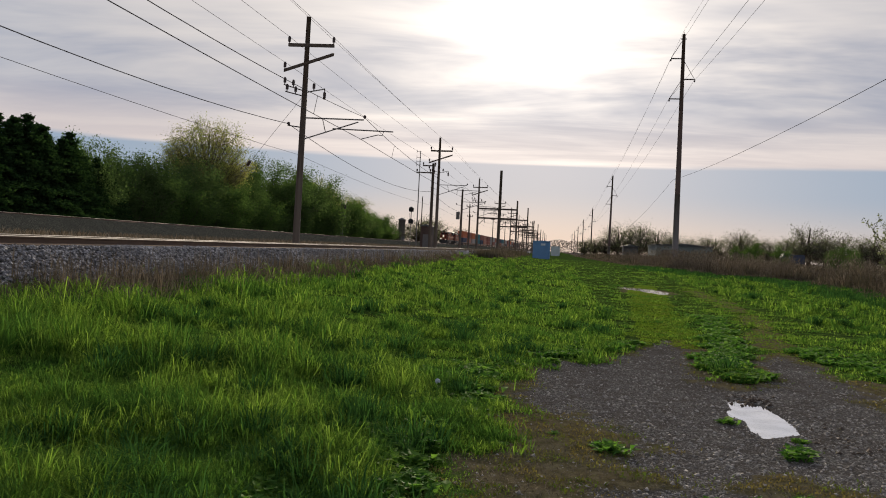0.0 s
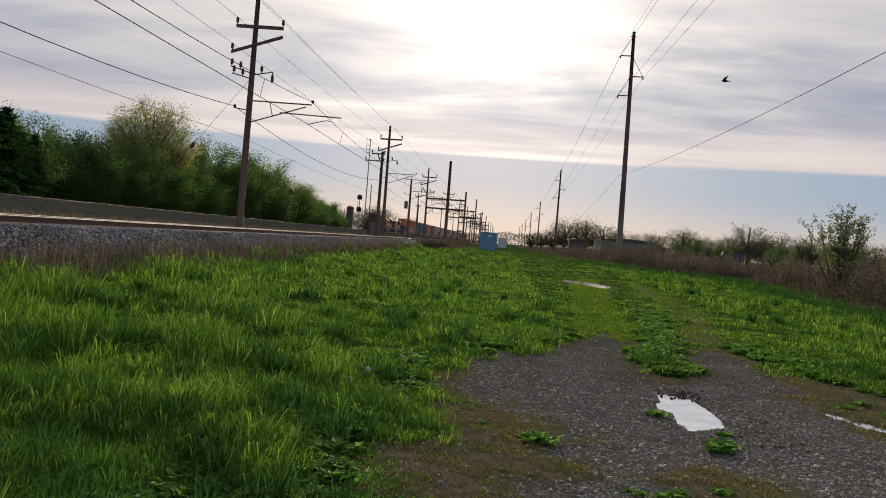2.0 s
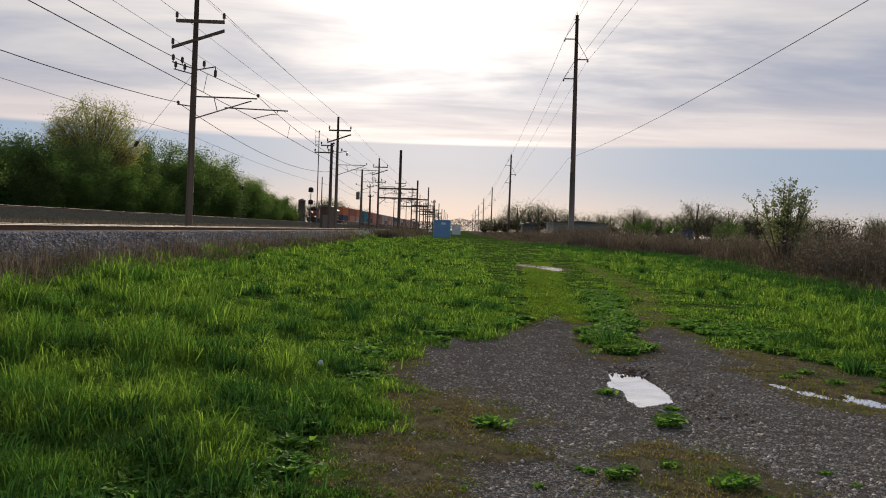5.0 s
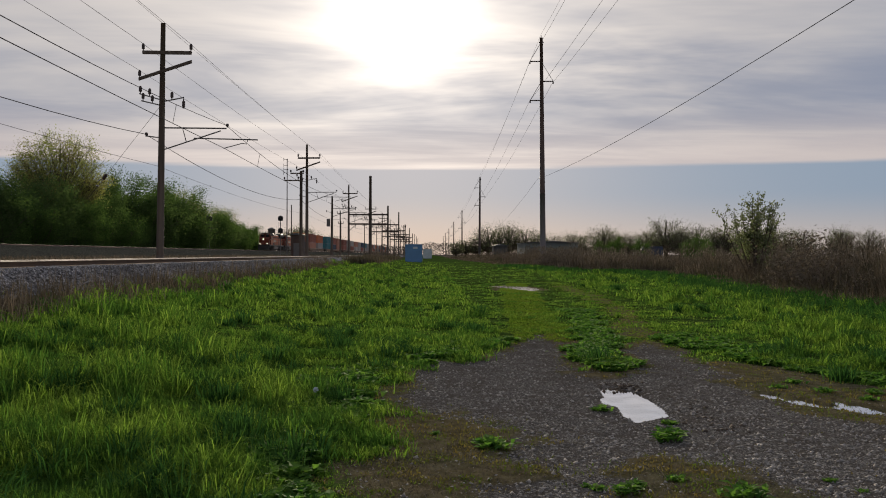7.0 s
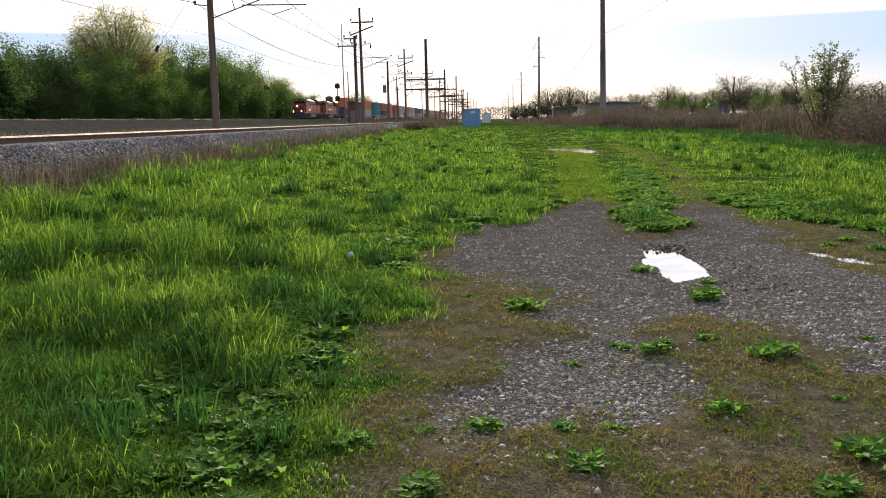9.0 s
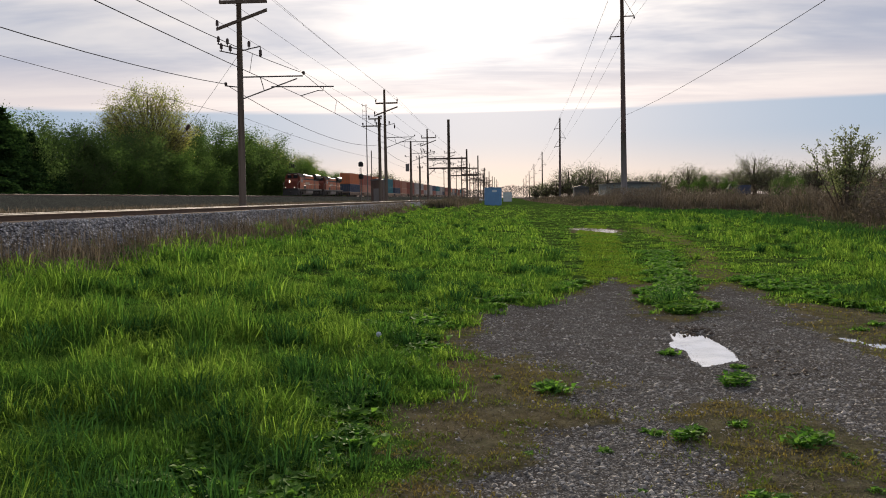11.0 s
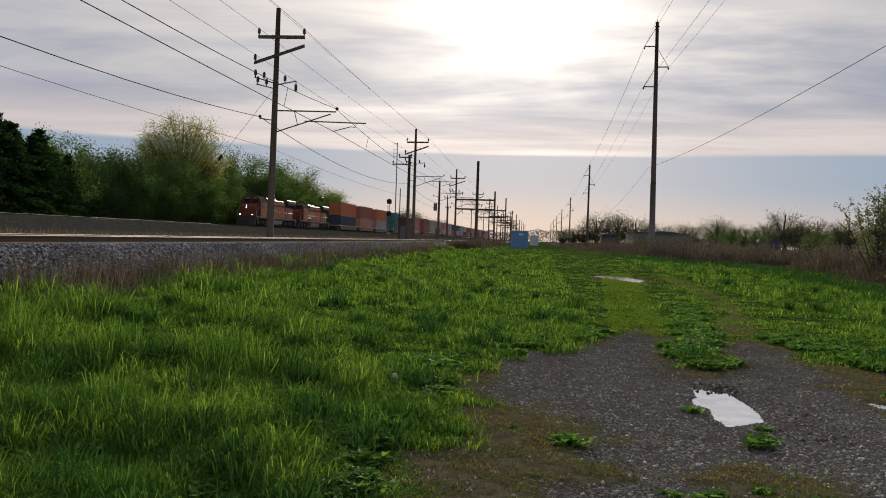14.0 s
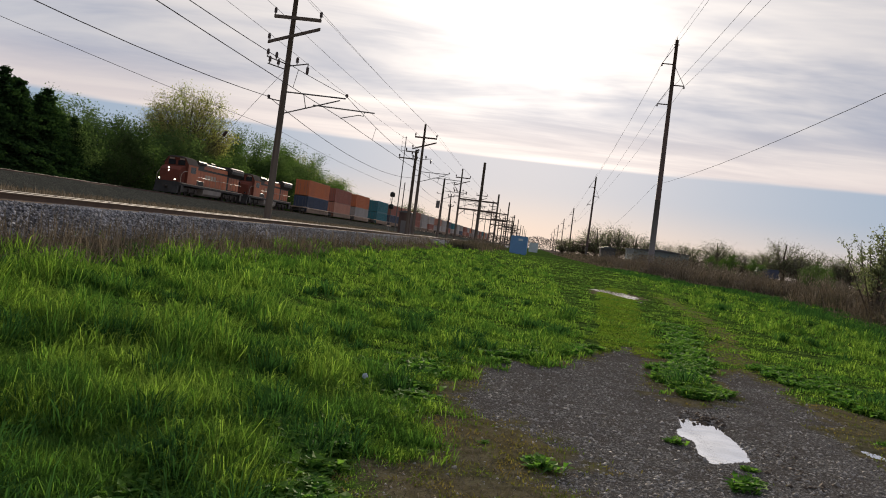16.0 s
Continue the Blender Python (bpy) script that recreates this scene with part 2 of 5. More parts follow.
TWIG = material("twig", (0.16, 0.125, 0.10), 0.9, var=(0.09, 0.07, 0.06), scale=1.0, fine=8)
BARK = material("bark", (0.085, 0.065, 0.05), 0.95, var=(0.04, 0.03, 0.025), scale=2.0, fine=25, bump=0.02, bump_scale=18, stretch=(1, 1, 0.25))
POLE_WOOD = material("pole_wood", (0.080, 0.060, 0.047), 0.85, var=(0.15, 0.122, 0.10), scale=1.2, fine=30, amount=0.7, bump=0.01, bump_scale=25, stretch=(3, 3, 0.12))
POLE_STEEL = material("weathering_steel", (0.065, 0.042, 0.035), 0.75, var=(0.11, 0.075, 0.06), scale=0.8, fine=20, stretch=(1, 1, 0.3))
POLE_BASE = material("bare_pole_base", (0.17, 0.155, 0.155), 0.8, var=(0.12, 0.105, 0.10), scale=0.8, fine=20, stretch=(1, 1, 0.3))
GALV = material("galvanised", (0.14, 0.13, 0.128), 0.75, 0.1, var=(0.12, 0.11, 0.10), scale=3)
WIRE = material("wire", (0.075, 0.07, 0.07), 0.95, 0.0, spec=0.0)
CERAMIC = material("insulator", (0.05, 0.03, 0.025), 0.3)
STEEL = material("rail_head", (0.19, 0.175, 0.165), 0.6, 0.8, var=(0.14, 0.12, 0.11), scale=2)
RUST = material("rail_rust", (0.12, 0.075, 0.05), 0.85, var=(0.075, 0.05, 0.038), scale=4, fine=30)
TIE = material("tie_wood", (0.085, 0.065, 0.05), 0.9, var=(0.05, 0.04, 0.033), scale=3, fine=30, spread=0.2)
PEBBLE = material("pebble", (0.33, 0.31, 0.29), 0.95, var=(0.12, 0.11, 0.10), scale=14, fine=60, amount=0.9, space="Position")
ORANGE = material("loco_orange", (0.52, 0.175, 0.085), 0.7, var=(0.36, 0.14, 0.085), scale=0.5, fine=6, amount=0.8)
LOCO_DARK = material("loco_black", (0.022, 0.020, 0.019), 0.55, var=(0.05, 0.042, 0.036), scale=0.9, fine=8)
# Front of the locomotive: dark paint with its backlit shade put into the colour.
LOCO_FRONT_SHADE = material("loco_front_shade", (0.15, 0.045, 0.030), 0.8, var=(0.08, 0.032, 0.024), scale=0.8, fine=8, spec=0.1)
LOCO_ROOF = material("loco_roof", (0.085, 0.075, 0.07), 0.95, var=(0.07, 0.06, 0.055), scale=0.7, fine=8, spec=0.0)
SILL = material("sill_stripe", (0.42, 0.34, 0.26), 0.6, var=(0.26, 0.2, 0.16), scale=0.7, fine=8)
SILVER = material("tank_grey", (0.32, 0.28, 0.25), 0.6, var=(0.20, 0.165, 0.14), scale=0.6, fine=8)
GLASS = material("cab_glass", (0.02, 0.022, 0.025), 0.25, spec=0.25)
TRUCK = material("truck_steel", (0.05, 0.042, 0.037), 0.85, var=(0.09, 0.07, 0.055), scale=1.5, fine=12)
WELL = material("well_car_steel", (0.34, 0.25, 0.19), 0.75, var=(0.22, 0.15, 0.11), scale=0.6, fine=10, spread=0.25)
PAINTS = {
    "orange": material("container_orange", (0.52, 0.155, 0.060), 0.6, var=(0.40, 0.13, 0.065), scale=0.4, fine=6, spread=0.12),
    "brown": material("container_brown", (0.28, 0.10, 0.072), 0.65, var=(0.20, 0.085, 0.062), scale=0.4, fine=6, spread=0.12),
    "teal": material("container_teal", (0.030, 0.155, 0.185), 0.6, var=(0.04, 0.12, 0.14), scale=0.4, fine=6),
    "navy": material("container_navy", (0.045, 0.060, 0.10), 0.6, var=(0.035, 0.04, 0.06), scale=0.4, fine=6),
    "grey": material("container_grey", (0.36, 0.33, 0.31), 0.65, var=(0.25, 0.22, 0.2), scale=0.4, fine=6, spread=0.2),
    "rose": material("container_rose", (0.42, 0.20, 0.14), 0.65, var=(0.33, 0.16, 0.11), scale=0.4, fine=6, spread=0.12),
}
BLUE = material("box_blue", (0.13, 0.26, 0.46), 0.7, var=(0.11, 0.21, 0.37), scale=0.8, fine=8)
PALE = material("pale_paint", (0.50, 0.55, 0.60), 0.6, var=(0.36, 0.40, 0.44), scale=0.8, fine=8)
BLACK = material("signal_black", (0.012, 0.012, 0.012), 0.6)
WALL = material("metal_siding", (0.17, 0.20, 0.19), 0.7, var=(0.11, 0.13, 0.125), scale=0.3, fine=4)
ROOF = material("metal_roof", (0.085, 0.09, 0.09), 0.7, scale=0.3, fine=4)
BIRD = material("bird_feather", (0.03, 0.027, 0.025), 0.8, scale=20, fine=80)
LAMP = glowing("headlight", (1.0, 0.86, 0.62), 9.0)

# ---- mesh tools ----


class Build:
    """Collects the faces of one mesh."""

    def __init__(self):
        self.v, self.f = [], []

    def put(self, vs, fs):
        k = len(self.v)
        self.v += [tuple(p) for p in vs]
        self.f += [tuple(k + i for i in f) for f in fs]
        return self

    def prism(self, outline, a, b, axis="y"):
        """An outline of (u, w) pairs, swept along an axis from a to b."""
        def at(u, w, s):
            return {"x": (s, u, w), "y": (u, s, w), "z": (u, w, s)}[axis]
        n = len(outline)
        vs = [at(u, w, a) for u, w in outline] + [at(u, w, b) for u, w in outline]
        fs = [(i, (i + 1) % n, n + (i + 1) % n, n + i) for i in range(n)] + [tuple(range(n))[::-1], tuple(range(n, 2 * n))]
        return self.put(vs, fs)

    def box(self, x0, x1, y0, y1, z0, z1, c=0.0):
        """A box; c cuts its four long corners."""
        if c:
            o = [(x0 + c, z0), (x1 - c, z0), (x1, z0 + c), (x1, z1 - c), (x1 - c, z1), (x0 + c, z1), (x0, z1 - c), (x0, z0 + c)]
        else:
            o = [(x0, z0), (x1, z0), (x1, z1), (x0, z1)]
        return self.prism(o, y0, y1)

    def tube(self, points, radii, sides=6, cap=True):
        """A round bar through points; radii is one number or one per point."""
        pts = [Vector(p) for p in points]
        rs = [radii] * len(pts) if isinstance(radii, (int, float)) else radii
        vs, fs = [], []
        for i, p in enumerate(pts):
            d = (pts[min(i + 1, len(pts) - 1)] - pts[max(i - 1, 0)]).normalized()
            u = d.cross(Vector((0, 0, 1)) if abs(d.z) < 0.9 else Vector((1, 0, 0))).normalized()
            w = d.cross(u)
            for j in range(sides):
                a = 2 * math.pi * j / sides
                vs.append(p + (u * math.cos(a) + w * math.sin(a)) * rs[i])
        for i in range(len(pts) - 1):
            for j in range(sides):
                k = (j + 1) % sides
                fs.append((i * sides + j, i * sides + k, (i + 1) * sides + k, (i + 1) * sides + j))
        if cap:
            fs += [tuple(range(sides)), tuple(range((len(pts) - 1) * sides, len(pts) * sides))[::-1]]
        return self.put(vs, fs)

    def mesh(self, name, mat, smooth=False):
        me = bpy.data.meshes.new(name)
        me.from_pydata(self.v, [], self.f)
        if smooth:
            me.polygons.foreach_set("use_smooth", [True] * len(me.polygons))
        me.materials.append(mat)
        return me


def part(name, build, mat, parent, label="", smooth=False):
    ob = new(name, build.mesh(name, mat, smooth))
    ob.parent = parent
    return tagged(ob, label)


def thing(name, m, label, category, group="", kind=""):
    ob = new(name)
    ob.matrix_basis = m
    return tagged(ob, label, category, group, kind)


def fast_mesh(name, verts, tris, mat):
    """A mesh of triangles from numpy arrays."""
    me = bpy.data.meshes.new(name)
    me.vertices.add(len(verts))
    me.vertices.foreach_set("co", np.asarray(verts, np.float32).ravel())
    me.loops.add(len(tris) * 3)
    me.loops.foreach_set("vertex_index", np.asarray(tris, np.int32).ravel())
    me.polygons.add(len(tris))
    me.polygons.foreach_set("loop_start", np.arange(len(tris), dtype=np.int32) * 3)
    me.materials.append(mat)
    me.update(calc_edges=True)
    return me


def hashed(ix, iy, seed):
    h = (ix.astype(np.int64) * 374761393 + iy.astype(np.int64) * 668265263 + seed * 1442695041) & 0xFFFFFFFF
    h = ((h ^ (h >> 13)) * 1274126177) & 0xFFFFFFFF
    return ((h ^ (h >> 16)) & 0xFFFF) / 65535.0


def vnoise(x, y, scale=1.0, seed=0, octaves=3):
    """Smooth noise from 0 to 1 over the plan, for arrays."""
    x, y = np.asarray(x, float) / scale, np.asarray(y, float) / scale
    total, amp, norm = 0.0, 1.0, 0.0
    for o in range(octaves):
        ix, iy = np.floor(x), np.floor(y)
        fx, fy = x - ix, y - iy
        fx, fy = fx * fx * (3 - 2 * fx), fy * fy * (3 - 2 * fy)
        a, b = hashed(ix, iy, seed + o), hashed(ix + 1, iy, seed + o)
        c, d = hashed(ix, iy + 1, seed + o), hashed(ix + 1, iy + 1, seed + o)
        total = total + amp * ((a * (1 - fx) + b * fx) * (1 - fy) + (c * (1 - fx) + d * fx) * fy)
        norm += amp
        amp *= 0.5
        x, y = x * 2 + 17.3, y * 2 + 9.1
    return total / norm


def step(v, lo, hi):
    t = np.clip((np.asarray(v, float) - lo) / (hi - lo), 0, 1)
    return t * t * (3 - 2 * t)


def inside(x, y, outline):
    """Signed distance to an outline, positive inside."""
    x, y = np.asarray(x, float), np.asarray(y, float)
    best, sign = np.full(x.shape, 1e9), np.ones(x.shape)
    n = len(outline)
    for i in range(n):
        (ax, ay), (bx, by) = outline[i], outline[(i + 1) % n]
        ex, ey = bx - ax, by - ay
        t = np.clip(((x - ax) * ex + (y - ay) * ey) / (ex * ex + ey * ey), 0, 1)
        best = np.minimum(best, np.hypot(x - ax - t * ex, y - ay - t * ey))
        cross = ((ay > y) != (by > y)) & (x < ex * (y - ay) / (ey if ey else 1e-9) + ax)
        sign = np.where(cross, -sign, sign)
    return -best * sign

# ---- ground, path and railway ----
GRAVEL = [(0.1, 4.2), (0.16, 5.0), (0.38, 5.73), (0.95, 6.2), (0.65, 6.7), (0.8, 7.4), (0.62, 8.1), (0.2, 8.6), (-0.3, 9.45), (-0.45, 10.2), (-0.3, 11.5), (0.0, 12.6), (0.6, 12.95), (1.36, 14.64), (2.11, 16.9),
          (2.3, 15.2), (2.09, 12.95), (1.96, 11.6), (2.3, 11.2), (2.8, 11.4), (3.15, 12.6), (3.35, 14.3), (3.9, 15.6), (4.2, 14.1), (4.1, 12.3), (3.8, 10.6), (3.75, 9.6), (4.0, 8.7), (4.6, 7.9), (7.0, 6.5), (7.0, 4.5),
          (3.2, 3.8), (2.7, 5.17), (2.44, 5.4), (2.4, 5.9), (2.2, 6.45), (1.76, 6.7), (1.39, 6.2), (1.27, 5.7), (1.4, 5.4), (1.33, 4.84), (1.1, 4.6), (0.83, 4.2)]
BARE = [(-0.61, 5.7), (-0.55, 7.44), (-0.48, 10.2), (-0.4, 11.4), (-0.05, 12.8), (0.6, 13.0), (1.36, 14.8), (2.1, 17.1), (2.5, 16.9), (3.4, 15.4), (4.2, 16.1), (4.35, 14.1), (4.4, 12.7), (5.0, 12.2), (5.2, 11.1),
        (5.6, 10.3), (9.0, 8.5), (9.0, 1.0), (1.0, 0.5), (-0.5, 2.0), (-0.4, 3.55), (-0.58, 4.5)]
ISLAND = [(2.12, 11.7), (2.2, 13.0), (2.5, 14.6), (2.85, 16.0), (3.4, 20.0), (4.0, 25.0), (4.5, 25.0), (4.1, 20.0), (3.5, 16.4), (3.0, 13.4), (2.95, 12.3), (2.75, 11.6), (2.4, 11.4)]
POOLS = [  # outline, height of the ground round it, how ragged
    ([(2.04, 10.45), (2.26, 10.5), (2.43, 10.35), (2.55, 9.8), (2.56, 9.27), (2.48, 8.6), (2.22, 8.42), (2.02, 8.28), (1.94, 8.65), (1.95, 9.0), (1.87, 9.35)], -0.03, 0.2),
    ([(3.85, 10.1), (4.14, 10.05), (4.3, 9.7), (4.52, 9.5), (4.75, 9.1), (5.1, 8.75), (4.8, 8.6), (4.37, 8.85), (4.15, 9.1), (3.95, 9.37), (3.8, 9.6)], -0.03, 0.6),
    ([(2.7, 41.6), (3.7, 43.0), (4.6, 41.4), (5.05, 38.0), (4.4, 35.7), (3.6, 38.0)], 0.055, 0.5),
]
NEAR_RAIL, NEAR_TOP = -9.7, 1.42
FAR_MID, FAR_TOP = -43.45, 2.55


def pool(x, y, p, seed):
    """How deep inside a puddle's outline, in metres, with a ragged edge."""
    return inside(x, y, p[0]) + p[2] * (vnoise(x * 1.6, y * 0.8, 0.35, seed, 4) - 0.6)


def ruts(x, y):
    """How far in the two wheel tracks that run on through the grass: the mossy one and the muddy one."""
    along = step(y, 14.5, 16.5) * (1 - step(y, 40, 50))
    left = (x - 2.2 - 0.08 * (y - 17)) / 0.62
    right = (x - np.interp(y, [15, 22, 26, 32, 42, 60], [3.9, 5.2, 5.6, 6.1, 6.5, 6.6])) / 0.6
    return np.exp(-left * left) * along, np.exp(-right * right) * along


def island(x, y):
    """The leafy strip between the wheel tracks."""
    return step(inside(x, y, ISLAND) + 0.8 * (vnoise(x, y, 0.4, 7, 4) - 0.5), -0.08, 0.14)


def bare_amount(x, y):
    a = step(inside(x, y, BARE) + 1.15 * (vnoise(x, y, 0.45, 5, 4) - 0.5), -0.25, 0.3)
    a = a * (1 - island(x, y))
    a = np.maximum(a, step(1.0 - np.hypot((x - 4.0) / 1.5, (y - 38.6) / 5.0) + 0.5 * (vnoise(x, y, 0.8, 8) - 0.5), 0.0, 0.3))
    left, right = ruts(x, y)
    return np.maximum(a, step(np.maximum(left * 0.55, right) + 1.4 * (vnoise(x, y, 0.8, 6) - 0.5), 0.45, 1.0) * 0.85)


def gravel_amount(x, y):
    return step(inside(x, y, GRAVEL) + 0.9 * (vnoise(x, y, 0.35, 9, 4) - 0.5), -0.32, 0.34) * bare_amount(x, y)


def brush_edge(y):
    """Where the dry brush begins, on the side away from the railway."""
    return np.interp(y, [0, 20, 40, 62, 75, 92, 120, 190, 300], [13.4, 13.6, 15.2, 17.6, 11.4, 9.8, 8.8, 7.5, 6.5])


def dry_amount(x, y):
    left = step(-x - 7.5 - 0.018 * np.clip(y, 0, 80) + 1.0 * (vnoise(x, y, 1.2, 31) - 0.5), -0.3, 0.3)
    right = step(x - brush_edge(y) + 2.0 * (vnoise(x, y, 3, 33) - 0.5), -0.6, 0.6)
    return np.maximum(left, right)


def gz(x, y):
    """Height of the ground."""
    x, y = np.asarray(x, float), np.asarray(y, float)
    z = 0.42 * step(-x, 1.5, 7.2) + 0.62 * step(-x, 6.9, 9.6) + 0.45 * step(y, 15, 125) * step(x, -9, -5)
    z = z + 0.07 * (vnoise(x, y, 2.5, 3) - 0.5) * step(np.hypot(x, y), 1, 6)
    z = z - 0.03 * gravel_amount(x, y)
    for i, p in enumerate(POOLS):
        near = (np.abs(x - p[0][0][0] - 0.7) < 4) & (np.abs(y - p[0][0][1]) < 6)
        if near.any():
            d = pool(x, y, p, 41 + 2 * i)
            f = step(inside(x, y, p[0]), -0.9, -0.35)
            z = np.where(near, z * (1 - f) + f * p[1] - 0.05 * step(d, -0.03, 0.12), z)
    return z


def make_ground():
    xs = np.concatenate([-np.geomspace(8, 4000, 45)[::-1], np.arange(-7.9, -1, 0.1), np.arange(-1, 6, 0.06), np.arange(6, 9.95, 0.1), np.geomspace(10, 4000, 45)])
    ys = np.concatenate([-np.geomspace(2, 4000, 30)[::-1], np.arange(-1.8, 3, 0.4), np.arange(3, 17.9, 0.07), np.arange(18, 45, 0.22), np.geomspace(45, 4500, 60)])
    X, Y = np.meshgrid(xs, ys)
    Z = gz(X, Y)
    n, m = len(xs), len(ys)
    me = bpy.data.meshes.new("ground")
    verts = np.stack([X, Y, Z], -1).reshape(-1, 3)
    idx = np.arange(n * m).reshape(m, n)
    quads = np.stack([idx[:-1, :-1], idx[:-1, 1:], idx[1:, 1:], idx[1:, :-1]], -1).reshape(-1, 4)
    me.vertices.add(len(verts))
    me.vertices.foreach_set("co", verts.astype(np.float32).ravel())
    me.loops.add(len(quads) * 4)
    me.loops.foreach_set("vertex_index", quads.astype(np.int32).ravel())
    me.polygons.add(len(quads))
    me.polygons.foreach_set("loop_start", np.arange(len(quads), dtype=np.int32) * 4)
    me.update(calc_edges=True)
    me.polygons.foreach_set("use_smooth", [True] * len(quads))
    att = me.attributes.new("cover", "FLOAT_COLOR", "POINT")
    c = np.ones((n * m, 4), np.float32)
    c[:, 0], c[:, 1], c[:, 2] = gravel_amount(X, Y).ravel(), bare_amount(X, Y).ravel(), dry_amount(X, Y).ravel()
    att.data.foreach_set("color", c.ravel())
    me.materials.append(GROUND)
    tagged(new("ground", me), "grassy ground with a wet gravel track worn through it", "ground", kind="structure")


def make_pool(i, label):
    outline, z, _ = POOLS[i]
    cx, cy = sum(p[0] for p in outline) / len(outline), sum(p[1] for p in outline) / len(outline)
    ring = [(cx + (x - cx) * 1.35, cy + (y - cy) * 1.35, z - (0.022 if i < 2 else 0.012)) for x, y in outline]
    tagged(new("puddle", Build().put(ring, [tuple(range(len(ring)))]).mesh("puddle", WATER)), label, "puddle", kind="structure")


def bank(name, outline, ys, label, rough=0.05, mat=None):
    """A ballast bed: a cross-section swept along the line, with uneven stones in its surface."""
    pts = []
    for (x0, z0), (x1, z1) in zip(outline, outline[1:]):
        k = max(1, int(math.hypot(x1 - x0, z1 - z0) / 0.14))
        pts += [(x0 + (x1 - x0) * i / k, z0 + (z1 - z0) * i / k) for i in range(k)]
    pts.append(outline[-1])
    P = np.array(pts)
    X, Y = np.meshgrid(P[:, 0], ys)
    Z = np.tile(P[:, 1], (len(ys), 1)) + rough * (vnoise(X * 8, Y * 8, 1.0, 61, 2) - 0.5) + 0.10 * (vnoise(X, Y, 2.0, 63, 2) - 0.5)
    Xj = X + rough * (vnoise(X * 8, Y * 8, 1.0, 67, 2) - 0.5)
    n, m = len(P), len(ys)
    idx = np.arange(n * m).reshape(m, n)
    a, b, c, d = idx[:-1, :-1].ravel(), idx[:-1, 1:].ravel(), idx[1:, 1:].ravel(), idx[1:, :-1].ravel()
    tris = np.concatenate([np.stack([a, b, c], -1), np.stack([a, c, d], -1)])
    me = fast_mesh(name, np.stack([Xj, Y, Z], -1).reshape(-1, 3), tris, mat or BALLAST)
    return tagged(new(name, me), label, "ballast", kind="structure")


def rail_profile(x, top):
    return [(x - 0.07, top - 0.17), (x + 0.07, top - 0.17), (x + 0.07, top - 0.155), (x + 0.012, top - 0.125), (x + 0.012, top - 0.05), (x + 0.036, top - 0.04), (x + 0.036, top - 0.012),
            (x - 0.036, top - 0.012), (x - 0.036, top - 0.04), (x - 0.012, top - 0.05), (x - 0.012, top - 0.125), (x - 0.07, top - 0.155)]


def railway(name, mid, top, y0, y1, ties, label):
    t = thing(name, pose(0, 0, 0), label, "railway track", kind="structure")
    for s in (-0.7525, 0.7525):
        r = part("rail", Build().prism(rail_profile(mid + s, top), y0, y1), RUST, t, "rusty steel rail")
        head = [(mid + s - 0.036, top - 0.012), (mid + s + 0.036, top - 0.012), (mid + s + 0.03, top), (mid + s - 0.03, top)]
        part("rail_head", Build().prism(head, y0, y1), STEEL, r, "polished rail head")
    tie = Build().box(-1.3, 1.3, -0.11, 0.11, -0.18, 0, 0.012).mesh("tie", TIE)
    for i in range(ties):
        o = new("tie", tie)
        o.parent = t
        o.matrix_basis = pose(mid + random.uniform(-0.04, 0.04), 14 + 0.55 * i, top - 0.165 + random.uniform(-0.01, 0.005), 0, 0, random.uniform(-1, 1))
    return t


make_ground()
make_pool(0, "shallow puddle mirroring the bright sky")
make_pool(1, "shallow broken puddle on the gravel")
make_pool(2, "small puddle far along the grassy track")
near_mid = NEAR_RAIL - 0.7525
bank("ballast_near", [(-7.75, 0.35), (-8.2, 0.66), (-9.0, 1.235), (-9.15, 1.25), (near_mid - 1.5, 1.25), (near_mid - 2.6, 0.75)], np.concatenate([np.arange(-60, 8, 2.0), np.arange(8, 70, 0.13), np.arange(70, 160, 0.5), np.geomspace(160, 1500, 60)]),
     "bed of grey crushed stone under the railway track")
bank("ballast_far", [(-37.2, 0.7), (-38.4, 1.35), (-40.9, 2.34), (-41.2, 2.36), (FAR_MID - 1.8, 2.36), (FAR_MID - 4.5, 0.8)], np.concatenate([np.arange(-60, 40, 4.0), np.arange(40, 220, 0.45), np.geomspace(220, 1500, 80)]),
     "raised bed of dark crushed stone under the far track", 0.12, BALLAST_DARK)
railway("railway_track_near", near_mid, NEAR_TOP, -60, 1500, 180, "electrified railway track with shiny rails on grey ballast")
railway("railway_track_far", FAR_MID, FAR_TOP, -60, 1500, 0, "freight railway track on a raised bank")

# ---- poles, wires and signals ----
POLE_X = -14.58


def wire(name, points, radius, label, sag=0.0, steps=14, droppers=None):
    """A wire through its supports, sagging between them."""
    b = Build()
    pts = []
    for p, q in zip(points, points[1:]):
        for i in range(steps):
            u = i / steps
            pts.append((p[0] + (q[0] - p[0]) * u, p[1] + (q[1] - p[1]) * u, p[2] + (q[2] - p[2]) * u - 4 * sag * u * (1 - u)))
    pts.append(points[-1])
    b.tube(pts, radius, 5)
    ob = tagged(new(name, b.mesh(name, WIRE, True)), label, "wire", "overhead wires")
    return ob, pts


def insulator(b, x, y, z, up=1.0):
    b.tube([(x, y, z), (x, y, z + 0.1 * up), (x, y, z + 0.12 * up), (x, y, z + 0.34 * up), (x, y, z + 0.42 * up)], [0.03, 0.03, 0.085, 0.085, 0.04], 8)


